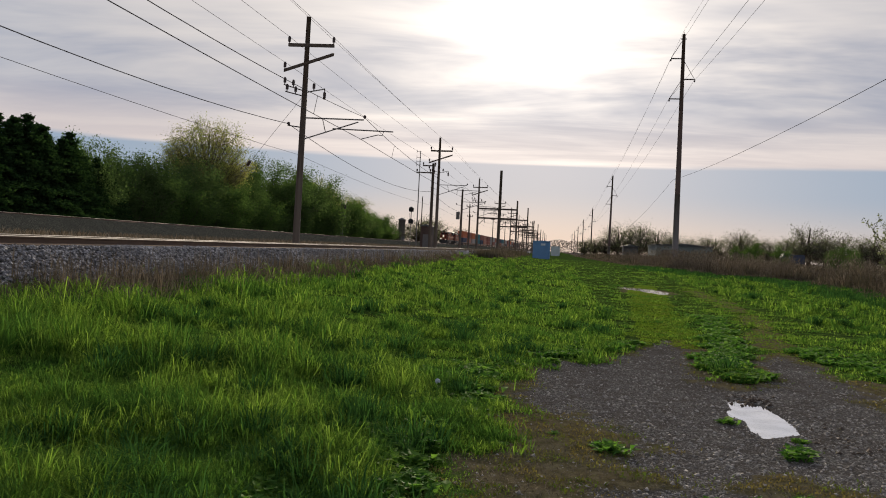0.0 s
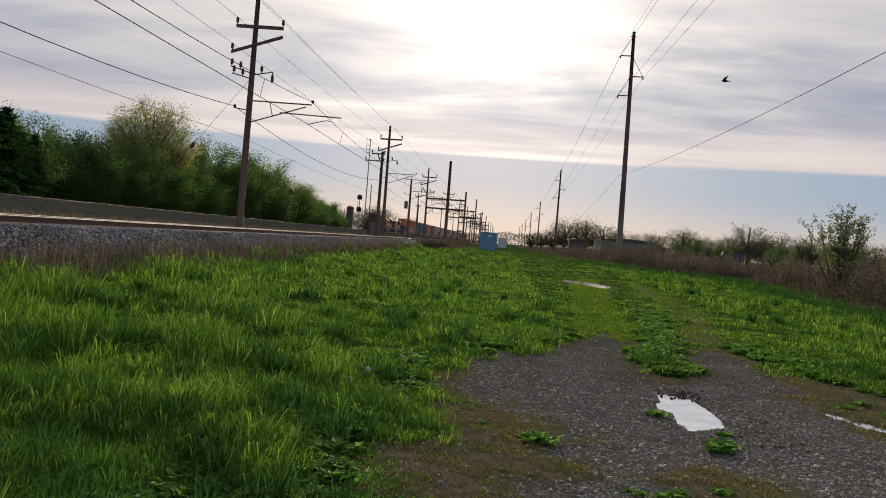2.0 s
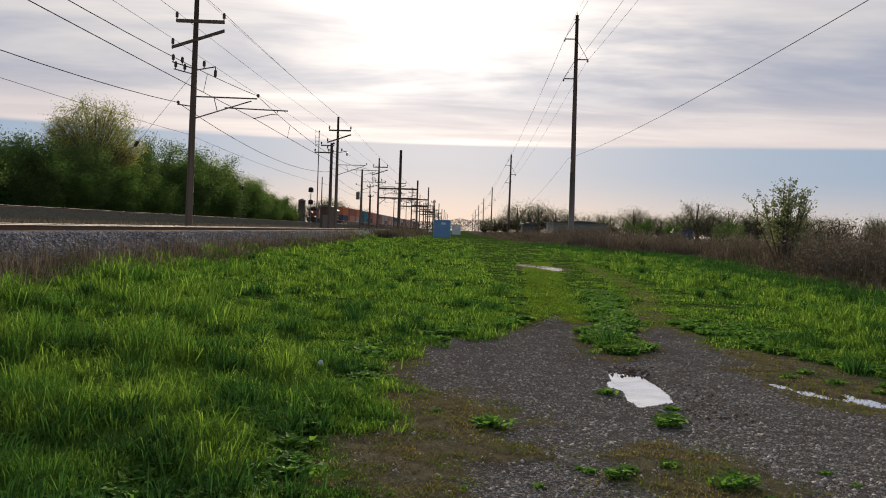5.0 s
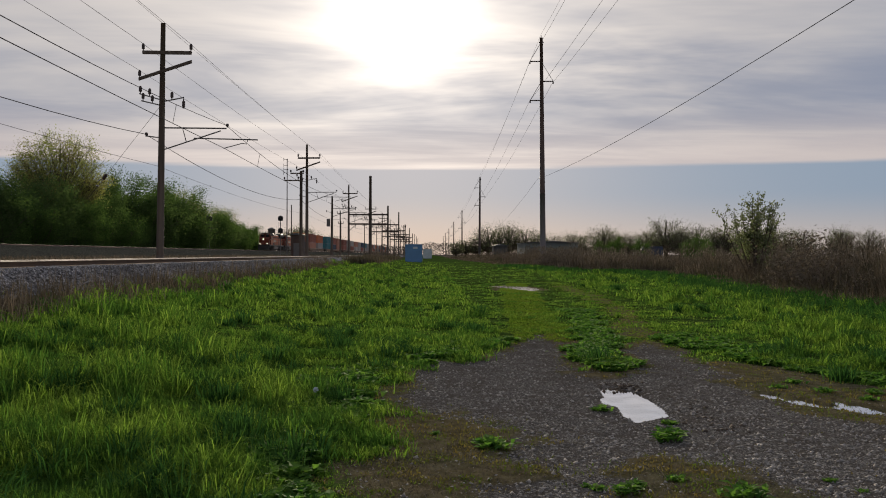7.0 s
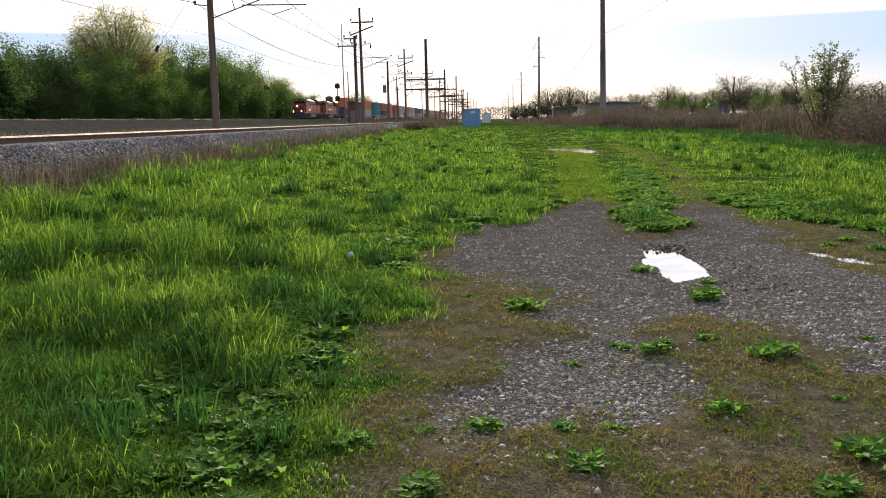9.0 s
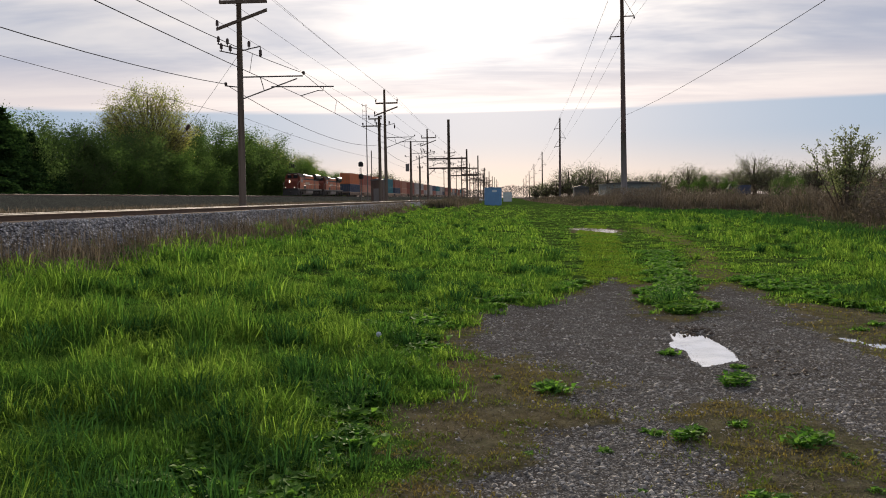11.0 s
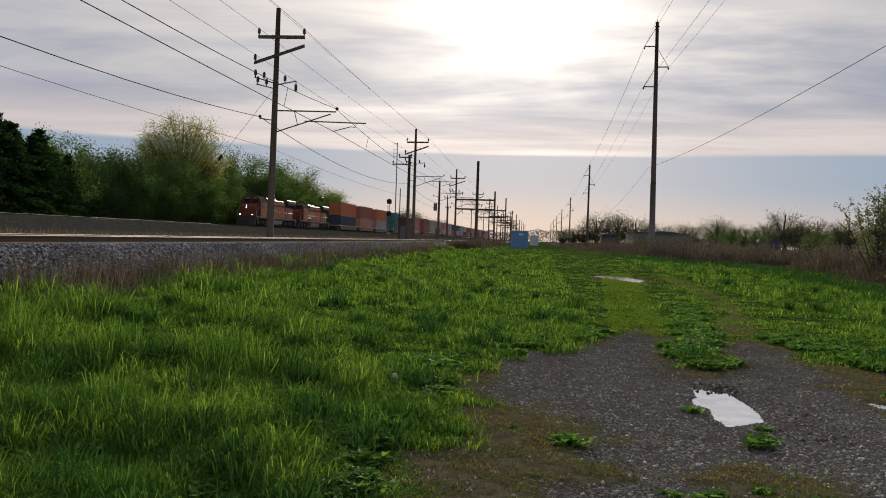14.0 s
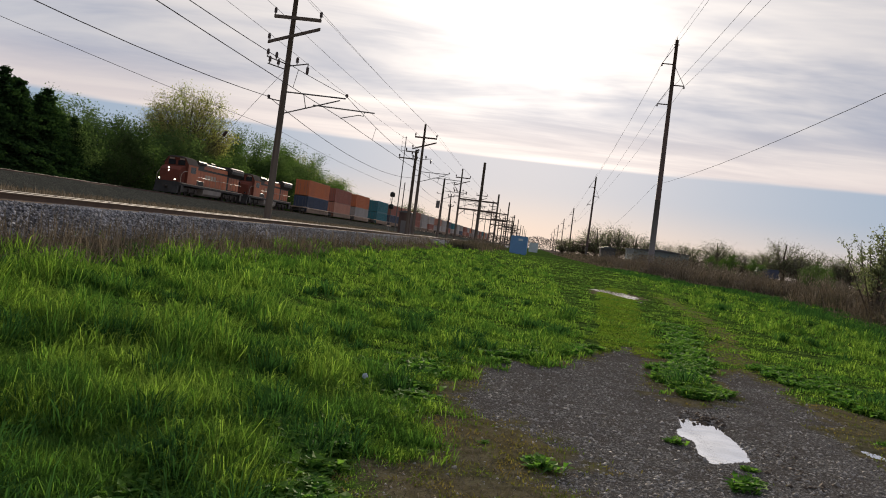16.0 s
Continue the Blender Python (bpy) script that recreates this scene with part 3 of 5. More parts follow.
def catenary_pole(m, height=12.7, arms=True, power=True, low=1.0, flip=1, lean=0.0):
    """A wooden pole; its base at the origin, arms towards +x."""
    t = thing("catenary_pole", m, "tall dark wooden pole carrying railway overhead wires and crossarms", "utility pole", "overhead line poles")
    part("pole", Build().tube([(0, 0, -1), (0, 0, 0), (0.02, 0, height * 0.5), (0.04, 0, height)], [0.215, 0.205, 0.17, 0.125], 12), POLE_WOOD, t, smooth=True)
    if power:
        h = height
        part("crossarm", Build().box(-1.02, 1.62, -0.17, -0.05, h - 1.70, h - 1.52, 0.02), POLE_WOOD, t, "upper wooden crossarm")
        b = Build()
        b.put(*slanted(-1.2, h - 3.05, 1.62, h - 2.08, 0.08, 0.05, 0.17))
        part("crossarm_brace", b, POLE_WOOD, t, "slanting wooden arm")
        for x, z in ((-0.98, h - 1.54), (1.58, h - 1.54), (-1.16, h - 2.98)):
            b = Build()
            insulator(b, x, -0.11, z)
            part("insulator", b, CERAMIC, t)
        # small arms with pins below
        part("side_arm", Build().tube([(0, 0, h - 4.15), (-1.2, 0, h - 3.82)], 0.035, 6), GALV, t)
        part("side_arm", Build().tube([(0, 0, h - 4.45), (-1.1, 0, h - 4.2)], 0.035, 6), GALV, t)
        part("side_arm", Build().tube([(0, 0, h - 4.25), (1.2, 0, h - 4.0)], 0.035, 6), GALV, t)
        for x, z in ((-1.15, h - 3.82), (-0.65, h - 3.95), (-1.0, h - 4.2), (-0.5, h - 4.32), (0.55, h - 4.12)):
            b = Build()
            insulator(b, x, 0, z)
            part("insulator", b, CERAMIC, t)
        b = Build()
        insulator(b, 1.18, 0, h - 4.05, -1.3)
        part("insulator", b, CERAMIC, t, "hanging insulator")
    if arms:
        part("bracket_tube", Build().tube([(0, 0, 7.05), (3.5, 0, 7.05)], 0.04, 8), GALV, t, "horizontal bracket tube")
        part("bracket_brace", Build().tube([(0, 0, 5.82), (3.2, 0, 6.92)], 0.035, 8), GALV, t, "slanting bracket brace")
        part("bracket_strut", Build().tube([(1.15, 0, 7.02), (1.35, 0, 6.3)], 0.025, 6), GALV, t)
        part("registration_tube", Build().tube([(1.75, 0, 6.5), (5.2, 0, 6.45)], 0.035, 8), GALV, t)
        part("steady_arm", Build().tube([(4.65, 0, 6.42), (4.6, 0, 6.22), (4.35, 0, 6.25), (3.35, 0, 5.97)], 0.025, 6), GALV, t)
        b = Build()
        insulator(b, 3.55, 0, 7.1, 0.5)
        part("insulator", b, CERAMIC, t)
        part("side_arm", Build().tube([(0, 0, 6.5), (-0.85, 0, 6.6)], 0.035, 6), GALV, t)
        b = Build()
        insulator(b, -0.8, 0, 6.6, 0.45)
        part("insulator", b, CERAMIC, t)
    return t


def slanted(x0, z0, x1, z1, hz, y0, y1):
    return ([(x0, -y1, z0 - hz), (x1, -y1, z1 - hz), (x1, -y1, z1 + hz), (x0, -y1, z0 + hz), (x0, -y0, z0 - hz), (x1, -y0, z1 - hz), (x1, -y0, z1 + hz), (x0, -y0, z0 + hz)],
            [(0, 1, 2, 3), (7, 6, 5, 4), (0, 4, 5, 1), (1, 5, 6, 2), (2, 6, 7, 3), (3, 7, 4, 0)])


def plain_pole(name, m, height, label, r0=0.18, r1=0.11, arms=(), mat=None):
    t = thing(name, m, label, "utility pole", "line poles")
    part("pole", Build().tube([(0, 0, -1), (0, 0, 0), (0, 0, height)], [r0, r0, r1], 10), mat or POLE_WOOD, t, smooth=True)
    for x0, x1, z in arms:
        part("crossarm", Build().box(x0, x1, -0.16, -0.06, z - 0.07, z + 0.07, 0.015), POLE_WOOD, t)
        for x in (x0 + 0.05, x1 - 0.05):
            b = Build()
            insulator(b, x, -0.11, z + 0.06, 0.8)
            part("insulator", b, CERAMIC, t)
    return t


ROW = [-8.0, 46.0, 100.5, 152.0, 204.0, 256.0, 308.0, 360.0, 412.0, 464.0, 516.0, 568.0]
first = catenary_pole(pose(POLE_X, ROW[1], 1.35, 0, 0.35, 0))
for y in [ROW[0]] + ROW[2:]:
    copy_thing(first, pose(POLE_X, y, 1.35 + (0.5 if y > 100 and y < 101 else 0), 0, random.uniform(-0.4, 0.7), random.uniform(-3, 3)))
# shorter poles that carry brackets alone
plain_pole("utility_pole", pose(-14.6, 96.0, 1.2), 9.8, "shorter wooden pole beside the track with a crossarm", 0.2, 0.15, ((-1.2, 0.3, 9.5), (-1.9, 0.1, 8.7)))
short = catenary_pole(pose(-14.6, 126.0, 1.3), 8.9, True, False)
tagged(short, "short wooden pole with bracket arm and a relay box")
part("relay_box", Build().box(-0.75, -0.25, -0.2, 0.2, 4.4, 5.5, 0.03), GALV, short, "grey relay box")
plain_pole("utility_pole", pose(-9.05, 128.0, 0.8), 12.6, "thick tall wooden pole beside the railway gantry", 0.26, 0.2)


def gantry(y, x0, x1, z0, z1, right):
    t = thing("catenary_gantry", pose(0, y, 0), "rust-brown steel portal gantry spanning the railway track", "gantry", "portal gantries")
    part("post", Build().tube([(x1, 0, 0.6), (x1, 0, right)], [0.2, 0.15], 10), POLE_WOOD, t, smooth=True)
    for z in (z0, z1):
        part("beam", Build().box(x0, x1, -0.12, 0.12, z - 0.14, z + 0.14, 0.02), POLE_STEEL, t)
    for x in np.linspace(x0 + 0.8, x1 - 0.8, 3):
        part("hanger", Build().tube([(x, 0, z0), (x + 0.5, 0, z1 - 0.9)], 0.035, 5), GALV, t)
    for s in (1, -1):
        x = x1 if s < 0 else x0
        part("knee_brace", Build().tube([(x, 0, z1 - 1.3), (x + s * 1.4, 0, z1)], 0.05, 5), POLE_STEEL, t)
    b = Build()
    insulator(b, -10.4, 0, z1 - 0.15, -1.2)
    part("insulator", b, CERAMIC, t)


for i, y in enumerate((152.0, 204.0, 256.0, 308.0, 360.0)):
    gantry(y, POLE_X, -7.6, 8.7, 7.0, 10.3 + (0, 1.4, 0.3, 0.8, 0.2)[i])
for y in (412.0, 464.0, 516.0):
    plain_pole("utility_pole", pose(-7.6, y, 0.9), 10.5, "far wooden pole beside the railway", 0.18, 0.13)
for x, y, h in ((-17.5, 165.0, 9.0), (-20.0, 190.0, 8.0), (-7.5, 178.0, 6.0), (-7.2, 230.0, 8.5), (-18.0, 232.0, 9.0), (-18.0, 285.0, 10.0)):
    plain_pole("utility_pole", pose(x, y, 1.0), h, "thin weathered pole among the railway poles", 0.13, 0.1, ((-0.6, 0.6, h - 0.5),))

MSG, CON = -11.05, -11.2
for x, dz, sag, r in ((POLE_X - 0.98, -1.1, 0.2, 0.010), (POLE_X + 1.58, -1.1, 0.2, 0.010), (POLE_X - 1.16, -2.55, 0.15, 0.010), (POLE_X + 0.04, 0.05, 0.1, 0.008)):
    wire("power_line", [(x, y - 0.1, 14.05 + dz + (0.5 if 100 < y < 101 else 0)) for y in ROW], r, "bare power line strung between wooden poles", sag)
for x, z, sag, r in ((POLE_X - 0.8, 8.05, 1.05, 0.018), (POLE_X - 0.2, 6.35, 0.35, 0.009)):
    wire("feeder_cable", [(x, y, z) for y in ROW], r, "dark sagging cable carried along the railway poles", sag)
msg, mp = wire("messenger_wire", [(MSG, y, 8.55) for y in ROW], 0.015, "messenger wire above the electrified track", 0.85, 18)
con, cp = wire("contact_wire", [(CON, y, 7.33) for y in ROW], 0.016, "contact wire hung below the messenger wire", 0.12, 18)
for i in range(3, len(mp) - 60, 6):
    b = Build().tube([mp[i], (CON, mp[i][1], cp[i][2])], 0.012, 4)
    part("dropper", b, WIRE, con)
guy, _ = wire("guy_wire", [(POLE_X, 46, 9.6), (-18.6, 46.4, 4.6)], 0.010, "slanting guy wire with a dark strain insulator", 0.0, 4)
b = Build()
b.tube([(-17.55, 46.27, 5.9), (-17.6, 46.28, 5.86), (-17.75, 46.3, 5.65), (-17.78, 46.3, 5.62)], [0.05, 0.10, 0.10, 0.05], 8)
part("strain_insulator", b, CERAMIC, guy)

# transmission line on the other side
RPOLE = [-22.5, 93.0, 208.5, 324.0, 440.0, 555.0, 670.0, 785.0]


def transmission_pole(m, height):
    t = thing("transmission_pole", m, "very tall slender brown transmission pole with short stand-off arms", "utility pole", "transmission poles")
    part("pole", Build().tube([(0, 0, 8.0), (0.0, 0, height)], [0.285, 0.17], 14), POLE_STEEL, t, smooth=True)
    part("pole_base", Build().tube([(0, 0, -1), (0, 0, 8.0)], [0.34, 0.286], 14), POLE_BASE, t, "paler grey foot of the pole", smooth=True)
    for s, z in ((-1, height - 2.6), (1, height - 4.8), (-1, height - 6.9)):
        arm = part("standoff_arm", Build().tube([(0, 0, z), (s * 1.3, 0, z)], 0.065, 8), CERAMIC, t, "dark stand-off insulator arm")
        part("brace", Build().tube([(s * 1.28, 0, z), (s * 0.15, 0, z + 1.9)], 0.03, 5), CERAMIC, t)
        b = Build()
        insulator(b, s * 1.28, 0, z, -0.7)
        part("clamp", b, GALV, t)
    part("top_bracket", Build().tube([(-0.28, 0, height - 0.5), (0.28, 0, height - 0.5)], 0.06, 6), GALV, t)
    part("top_spike", Build().tube([(0.0, 0, height - 0.05), (0.0, 0, height + 0.28)], 0.03, 6), GALV, t)
    return t


rp = transmission_pole(pose(12.38, 93, 0.35, 0, -0.55, 0), 25.1)


def rz(y):
    """The foot of each transmission pole: those farther off are sunk, being shorter."""
    return 0.35 if y < 100 else -4.5 if y < 300 else -6.6


for y in [RPOLE[0]] + RPOLE[2:]:
    copy_thing(rp, pose(12.07 + random.uniform(-0.1, 0.1), y, rz(y), 0, random.uniform(-0.3, 0.3), 0))

for dx, dz, r in ((-1.28, 22.3, 0.013), (1.28, 20.1, 0.013), (-1.28, 18.0, 0.013), (0.0, 25.4, 0.010), (-0.3, 9.55, 0.013)):
    wire("transmission_wire", [(12.07 + dx, y, rz(y) + dz) for y in RPOLE], r, "thin overhead wire between tall transmission poles", 0.8 if dz > 12 else 1.25)


def signal_mast(m, height, heads, label):
    t = thing("railway_signal", m, label, "railway signal", "railway signals")
    part("mast", Build().tube([(0, 0, -1), (0, 0, height)], 0.075, 8), GALV, t, smooth=True)
    part("ladder", Build().tube([(-0.5, 0.25, -1), (-0.5, 0.25, height - 1.6)], 0.035, 5).tube([(-0.15, 0.25, -1), (-0.15, 0.25, height - 1.6)], 0.035, 5), GALV, t)
    for z in heads:
        h = part("signal_head", Build().tube([(0.02, -0.28, z - 0.6), (0.02, -0.28, z - 0.5), (0.02, -0.28, z + 0.35), (0.02, -0.28, z + 0.6)], [0.4, 0.62, 0.62, 0.36], 10), BLACK, t, "black round-topped signal head")
        part("hood", Build().tube([(0.02, -0.7, z + 0.05), (0.02, -1.1, z + 0.05)], [0.17, 0.15], 8), BLACK, h)
    return t


signal_mast(pose(-49.0, 189.0, 1.6), 8.6, (7.9, 5.6), "dark two-headed railway signal on a thin mast behind the freight track")
signal_mast(pose(-36.6, 208.0, 1.4), 9.6, (8.9, 5.9), "dark two-headed railway signal on a thin mast beside the freight track")
mast = thing("radio_mast", pose(-36.4, 216.0, 1.2), "tall thin lattice radio mast with small antennas", "radio mast")
part("mast", Build().tube([(0, 0, -0.5), (0, 0, 24.6)], [0.16, 0.1], 8), GALV, mast)
for z in (24.4, 22.9, 21.9, 21.0):
    part("antenna", Build().tube([(-0.9, 0, z), (0.25, 0, z)], 0.05, 5).tube([(-0.9, 0, z - 0.45), (-0.9, 0, z + 0.45)], 0.045, 5), GALV, mast)
plain_pole("utility_pole", pose(-35.6, 218.0, 1.2), 13.0, "thin dark pole next to the radio mast", 0.14, 0.12)
hut = thing("relay_hut", pose(-18.2, 117.0, 1.0), "small brown-grey metal equipment hut beside the tracks", "equipment hut")
part("hut_body", Build().box(-0.8, 0.8, -1.0, 1.0, 0, 3.2, 0.03), POLE_STEEL, hut)
part("hut_door", Build().box(-0.45, 0.45, -1.03, -1.0, 0.1, 2.1), GALV, hut, "grey metal door")
part("hut_roof", Build().prism([(-0.92, 3.2), (0.92, 3.2), (0.92, 3.28), (0, 3.5), (-0.92, 3.28)], -1.15, 1.15), ROOF, hut)


tower = thing("silo", pose(-56.0, 300, 0.8), "grey concrete silo rising behind the trees", "silo")
part("silo_body", Build().tube([(0, 0, 0), (0, 0, 9.4)], 1.25, 20), GALV, tower, smooth=True)
part("silo_cap", Build().tube([(0, 0, 9.4), (0, 0, 9.6), (0, 0, 10.1)], [1.35, 1.35, 0.3], 20), GALV, tower)

# ---- freight train ----
SPEED, FRONT = 14.0, 319.5


def locomotive(m):
    """Front at the origin, rail top at z = 0, the body along +y."""
    t = thing("locomotive", m, "weathered orange diesel freight locomotive with dark roof and lit headlights", "locomotive", "locomotives")
    part("frame", Build().box(-1.5, 1.5, 0.5, 22.0, 1.12, 1.42, 0.03), LOCO_DARK, t)
    part("sill_stripe", Build().box(-1.53, -1.5, 1.0, 21.6, 1.36, 1.46).box(1.5, 1.53, 1.0, 21.6, 1.36, 1.46), SILL, t, "pale stripe along the frame sill")
    part("pilot", Build().prism([(0.0, 0.15), (0.5, 0.15), (0.9, 1.4), (0.35, 1.5), (0.25, 0.9)], -1.4, 1.4, "x"), LOCO_DARK, t, "black snowplough pilot")
    nose = Build()
    nose.prism([(0.75, 1.42), (2.5, 1.42), (2.5, 3.45), (1.25, 3.25), (0.85, 2.9)], -1.2, 1.2, "x")
    part("nose", nose, LOCO_FRONT_SHADE, t, "dark nose with its backlit shade painted in")
    cab = part("cab", Build().prism([(-1.53, 1.42), (1.53, 1.42), (1.53, 3.7), (1.12, 4.42), (-1.12, 4.42), (-1.53, 3.7)], 2.5, 5.3), ORANGE, t)
    part("cab_roof", Build().prism([(-1.56, 3.72), (-1.14, 4.46), (-0.6, 4.62), (0.6, 4.62), (1.14, 4.46), (1.56, 3.72), (1.12, 4.43), (-1.12, 4.43)], 2.3, 5.4), LOCO_ROOF, cab, "pale grey cab roof")
    for s in (-1, 1):
        part("cab_window", Build().box(*sorted((s * 1.53, s * 1.545)), 3.2, 4.7, 2.75, 3.5), GLASS, cab)
        part("windscreen", Build().box(*sorted((s * 0.15, s * 1.05)), 2.455, 2.475, 3.55, 4.15), GLASS, cab)
        part("step_well", Build().box(*sorted((s * 1.2, s * 1.5)), 0.95, 1.7, 0.35, 1.5), LOCO_DARK, t)
        part("step_well", Build().box(*sorted((s * 1.2, s * 1.5)), 20.8, 21.5, 0.35, 1.4), LOCO_DARK, t)
    part("cab_front", Build().prism([(-1.5, 1.45), (1.5, 1.45), (1.5, 3.68), (1.1, 4.4), (-1.1, 4.4), (-1.5, 3.68)], 2.475, 2.5), LOCO_FRONT_SHADE, cab, "dark cab front with its backlit shade painted in")
    part("cab_door", Build().box(1.0, 1.02, 5.3, 5.9, 1.5, 3.4), LOCO_DARK, cab)
    hood = part("hood", Build().box(-0.98, 0.98, 5.3, 16.6, 1.42, 4.15, 0.12), ORANGE, t)
    for y in np.arange(6.3, 16.2, 1.1):
        part("hood_door", Build().box(0.98, 1.0, y, y + 0.98, 1.6, 3.3), ORANGE, hood)
    part("hood_stripe", Build().box(1.0, 1.012, 5.35, 16.55, 3.36, 3.62), LOCO_DARK, hood, "dark stripe along the hood")
    part("hood_letters", Build().box(1.003, 1.02, 9.0, 9.75, 2.35, 2.95).box(1.003, 1.02, 9.95, 10.7, 2.35, 2.95).box(1.003, 1.02, 10.9, 11.65, 2.35, 2.95).box(1.003, 1.02, 11.85, 12.6, 2.35, 2.95), SILL, hood, "pale worn letter-sized bars")
    part("battery_box", Build().box(1.0, 1.44, 5.5, 7.6, 1.42, 2.05, 0.04), LOCO_DARK, t, "dark box on the walkway")
    part("air_reservoir", Build().tube([(1.2, 8.2, 1.0), (1.2, 13.8, 1.0)], 0.17, 10), LOCO_DARK, t)
    part("number_board", Build().box(-0.95, -0.35, 2.44, 2.456, 4.2, 4.36).box(0.35, 0.95, 2.44, 2.456, 4.2, 4.36), SILL, cab, "pale number boards")
    for y in (17.2, 18.2, 19.2, 20.2):
        part("radiator_door", Build().box(0.98, 1.0, y, y + 0.88, 1.6, 3.3), ORANGE, t)
    part("hood_top", Build().box(-1.0, 1.0, 5.8, 16.6, 4.1, 4.35, 0.1), LOCO_DARK, hood, "sooty dark hood top")
    part("air_grille", Build().box(0.985, 1.02, 6.0, 8.4, 3.35, 4.0), LOCO_DARK, hood)
    part("brake_grid", Build().box(-1.25, 1.25, 6.2, 8.6, 4.0, 4.5, 0.15), LOCO_DARK, t)
    part("roof_edge", Build().box(0.98, 1.03, 9.2, 13.6, 4.05, 4.22), SILVER, hood, "pale roof edge strip")
    part("exhaust_stack", Build().box(-0.35, 0.35, 12.2, 13.6, 4.35, 4.68, 0.05), LOCO_DARK, t)
    part("radiator_base", Build().box(-0.98, 0.98, 16.6, 21.3, 1.42, 3.6, 0.05), LOCO_DARK, t)
    part("radiator", Build().prism([(-0.98, 3.4), (0.98, 3.4), (1.5, 3.85), (1.5, 4.5), (1.2, 4.66), (-1.2, 4.66), (-1.5, 4.5), (-1.5, 3.85)], 16.8, 21.5), LOCO_DARK, t, "overhanging dark radiator wing")
    part("radiator_strip", Build().box(1.5, 1.53, 17.0, 21.3, 4.2, 4.36), SILVER, t)
    part("fuel_tank", Build().prism([(-1.35, 0.55), (-1.1, 0.28), (1.1, 0.28), (1.35, 0.55), (1.42, 1.1), (-1.42, 1.1)], 8.0, 14.0), SILVER, t, "dusty grey fuel tank")
    for y in (4.0, 18.0):
        tr = part("bogie", Build().box(-1.15, -0.95, y - 2.6, y + 2.6, 0.45, 0.95, 0.05).box(0.95, 1.15, y - 2.6, y + 2.6, 0.45, 0.95, 0.05).box(-1, 1, y - 0.3, y + 0.3, 0.4, 0.8), TRUCK, t)
        for dy in (-1.85, 0, 1.85):
            part("wheelset", Build().tube([(-0.86, y + dy, 0.53), (-0.7, y + dy, 0.53)], 0.53, 16).tube([(0.7, y + dy, 0.53), (0.86, y + dy, 0.53)], 0.53, 16).tube([(-0.7, y + dy, 0.53), (0.7, y + dy, 0.53)], 0.09, 6), TRUCK, tr)
            part("journal_box", Build().box(1.13, 1.3, y + dy - 0.22, y + dy + 0.22, 0.35, 0.8, 0.04), TRUCK, tr)
    for s in (-1.47, 1.47):
        rail = Build().tube([(s, 5.6, 2.45), (s, 20.9, 2.45)], 0.03, 5)
        part("handrail", rail, SILL, t, "pale handrail along the walkway")
        for y in np.arange(5.8, 21, 1.9):
            part("handrail_post", Build().tube([(s, y, 1.42), (s, y, 2.45)], 0.025, 4), SILL, t)
        part("front_handrail", Build().tube([(s, 0.7, 1.3), (s, 0.75, 2.3), (s, 1.4, 2.75), (s, 2.4, 2.9)], 0.03, 5), SILL, t)
    for x, y, z, r in ((-0.16, 0.9, 3.05, 0.075), (-0.16, 0.9, 2.75, 0.075), (-0.95, 0.42, 1.72, 0.075), (0.95, 0.42, 1.72, 0.075)):
        part("headlight", Build().tube([(x, y + 0.15, z), (x, y - 0.12, z)], r + 0.03, 10), LOCO_DARK, t)
        part("headlight_lens", Build().tube([(x, y - 0.12, z), (x, y - 0.135, z)], r, 12), LAMP, t, "glowing headlight")
    part("coupler", Build().box(-0.2, 0.2, -0.35, 0.5, 0.75, 1.0, 0.04).box(-0.2, 0.2, 22.0, 22.6, 0.75, 1.0, 0.04), TRUCK, t)
    return t


CL, CW, CH = 15.1, 2.59, 2.9


def container_body():
    """Corrugated box along +y, base at z = 0."""
    b = Build()
    n = 52
    for s in (-1, 1):
        ys = np.linspace(0.25, CL - 0.25, n * 4 + 1)
        xs = [s * (CW / 2 - (0.04 if (i // 2) % 2 else 0.0)) for i in range(len(ys))]
        k = len(b.v)
        for x, y in zip(xs, ys):
            b.v += [(x, y, 0.15), (x, y, CH - 0.12)]
        for i in range(len(ys) - 1):
            b.f.append((k + 2 * i, k + 2 * i + 2, k + 2 * i + 3, k + 2 * i + 1))
    b.box(-CW / 2 + 0.05, CW / 2 - 0.05, 0.06, CL - 0.06, 0.1, CH - 0.05)
    return b


def container_frame():
    b = Build()
    for x in (-CW / 2, CW / 2 - 0.14):
        b.box(x, x + 0.14, 0, CL, 0, 0.16)
        b.box(x, x + 0.14, 0, CL, CH - 0.12, CH)
        for y in (0, CL - 0.16):
            b.box(x, x + 0.14, y, y + 0.16, 0.16, CH - 0.12)
    return b


def container(colour, label):
    t = thing("shipping_container", pose(0, 0, 0), label, "shipping container", "containers on the freight train")
    part("corrugated_body", container_body(), PAINTS[colour], t)
    part("corner_frame", container_frame(), PAINTS[colour], t)
    d = Build()
    for x in (-0.9, -0.4, 0.4, 0.9):
        d.tube([(x, -0.02, 0.15), (x, -0.02, CH - 0.15)], 0.025, 5)
    part("lock_bars", d, GALV, t, "door locking bars")
    return t


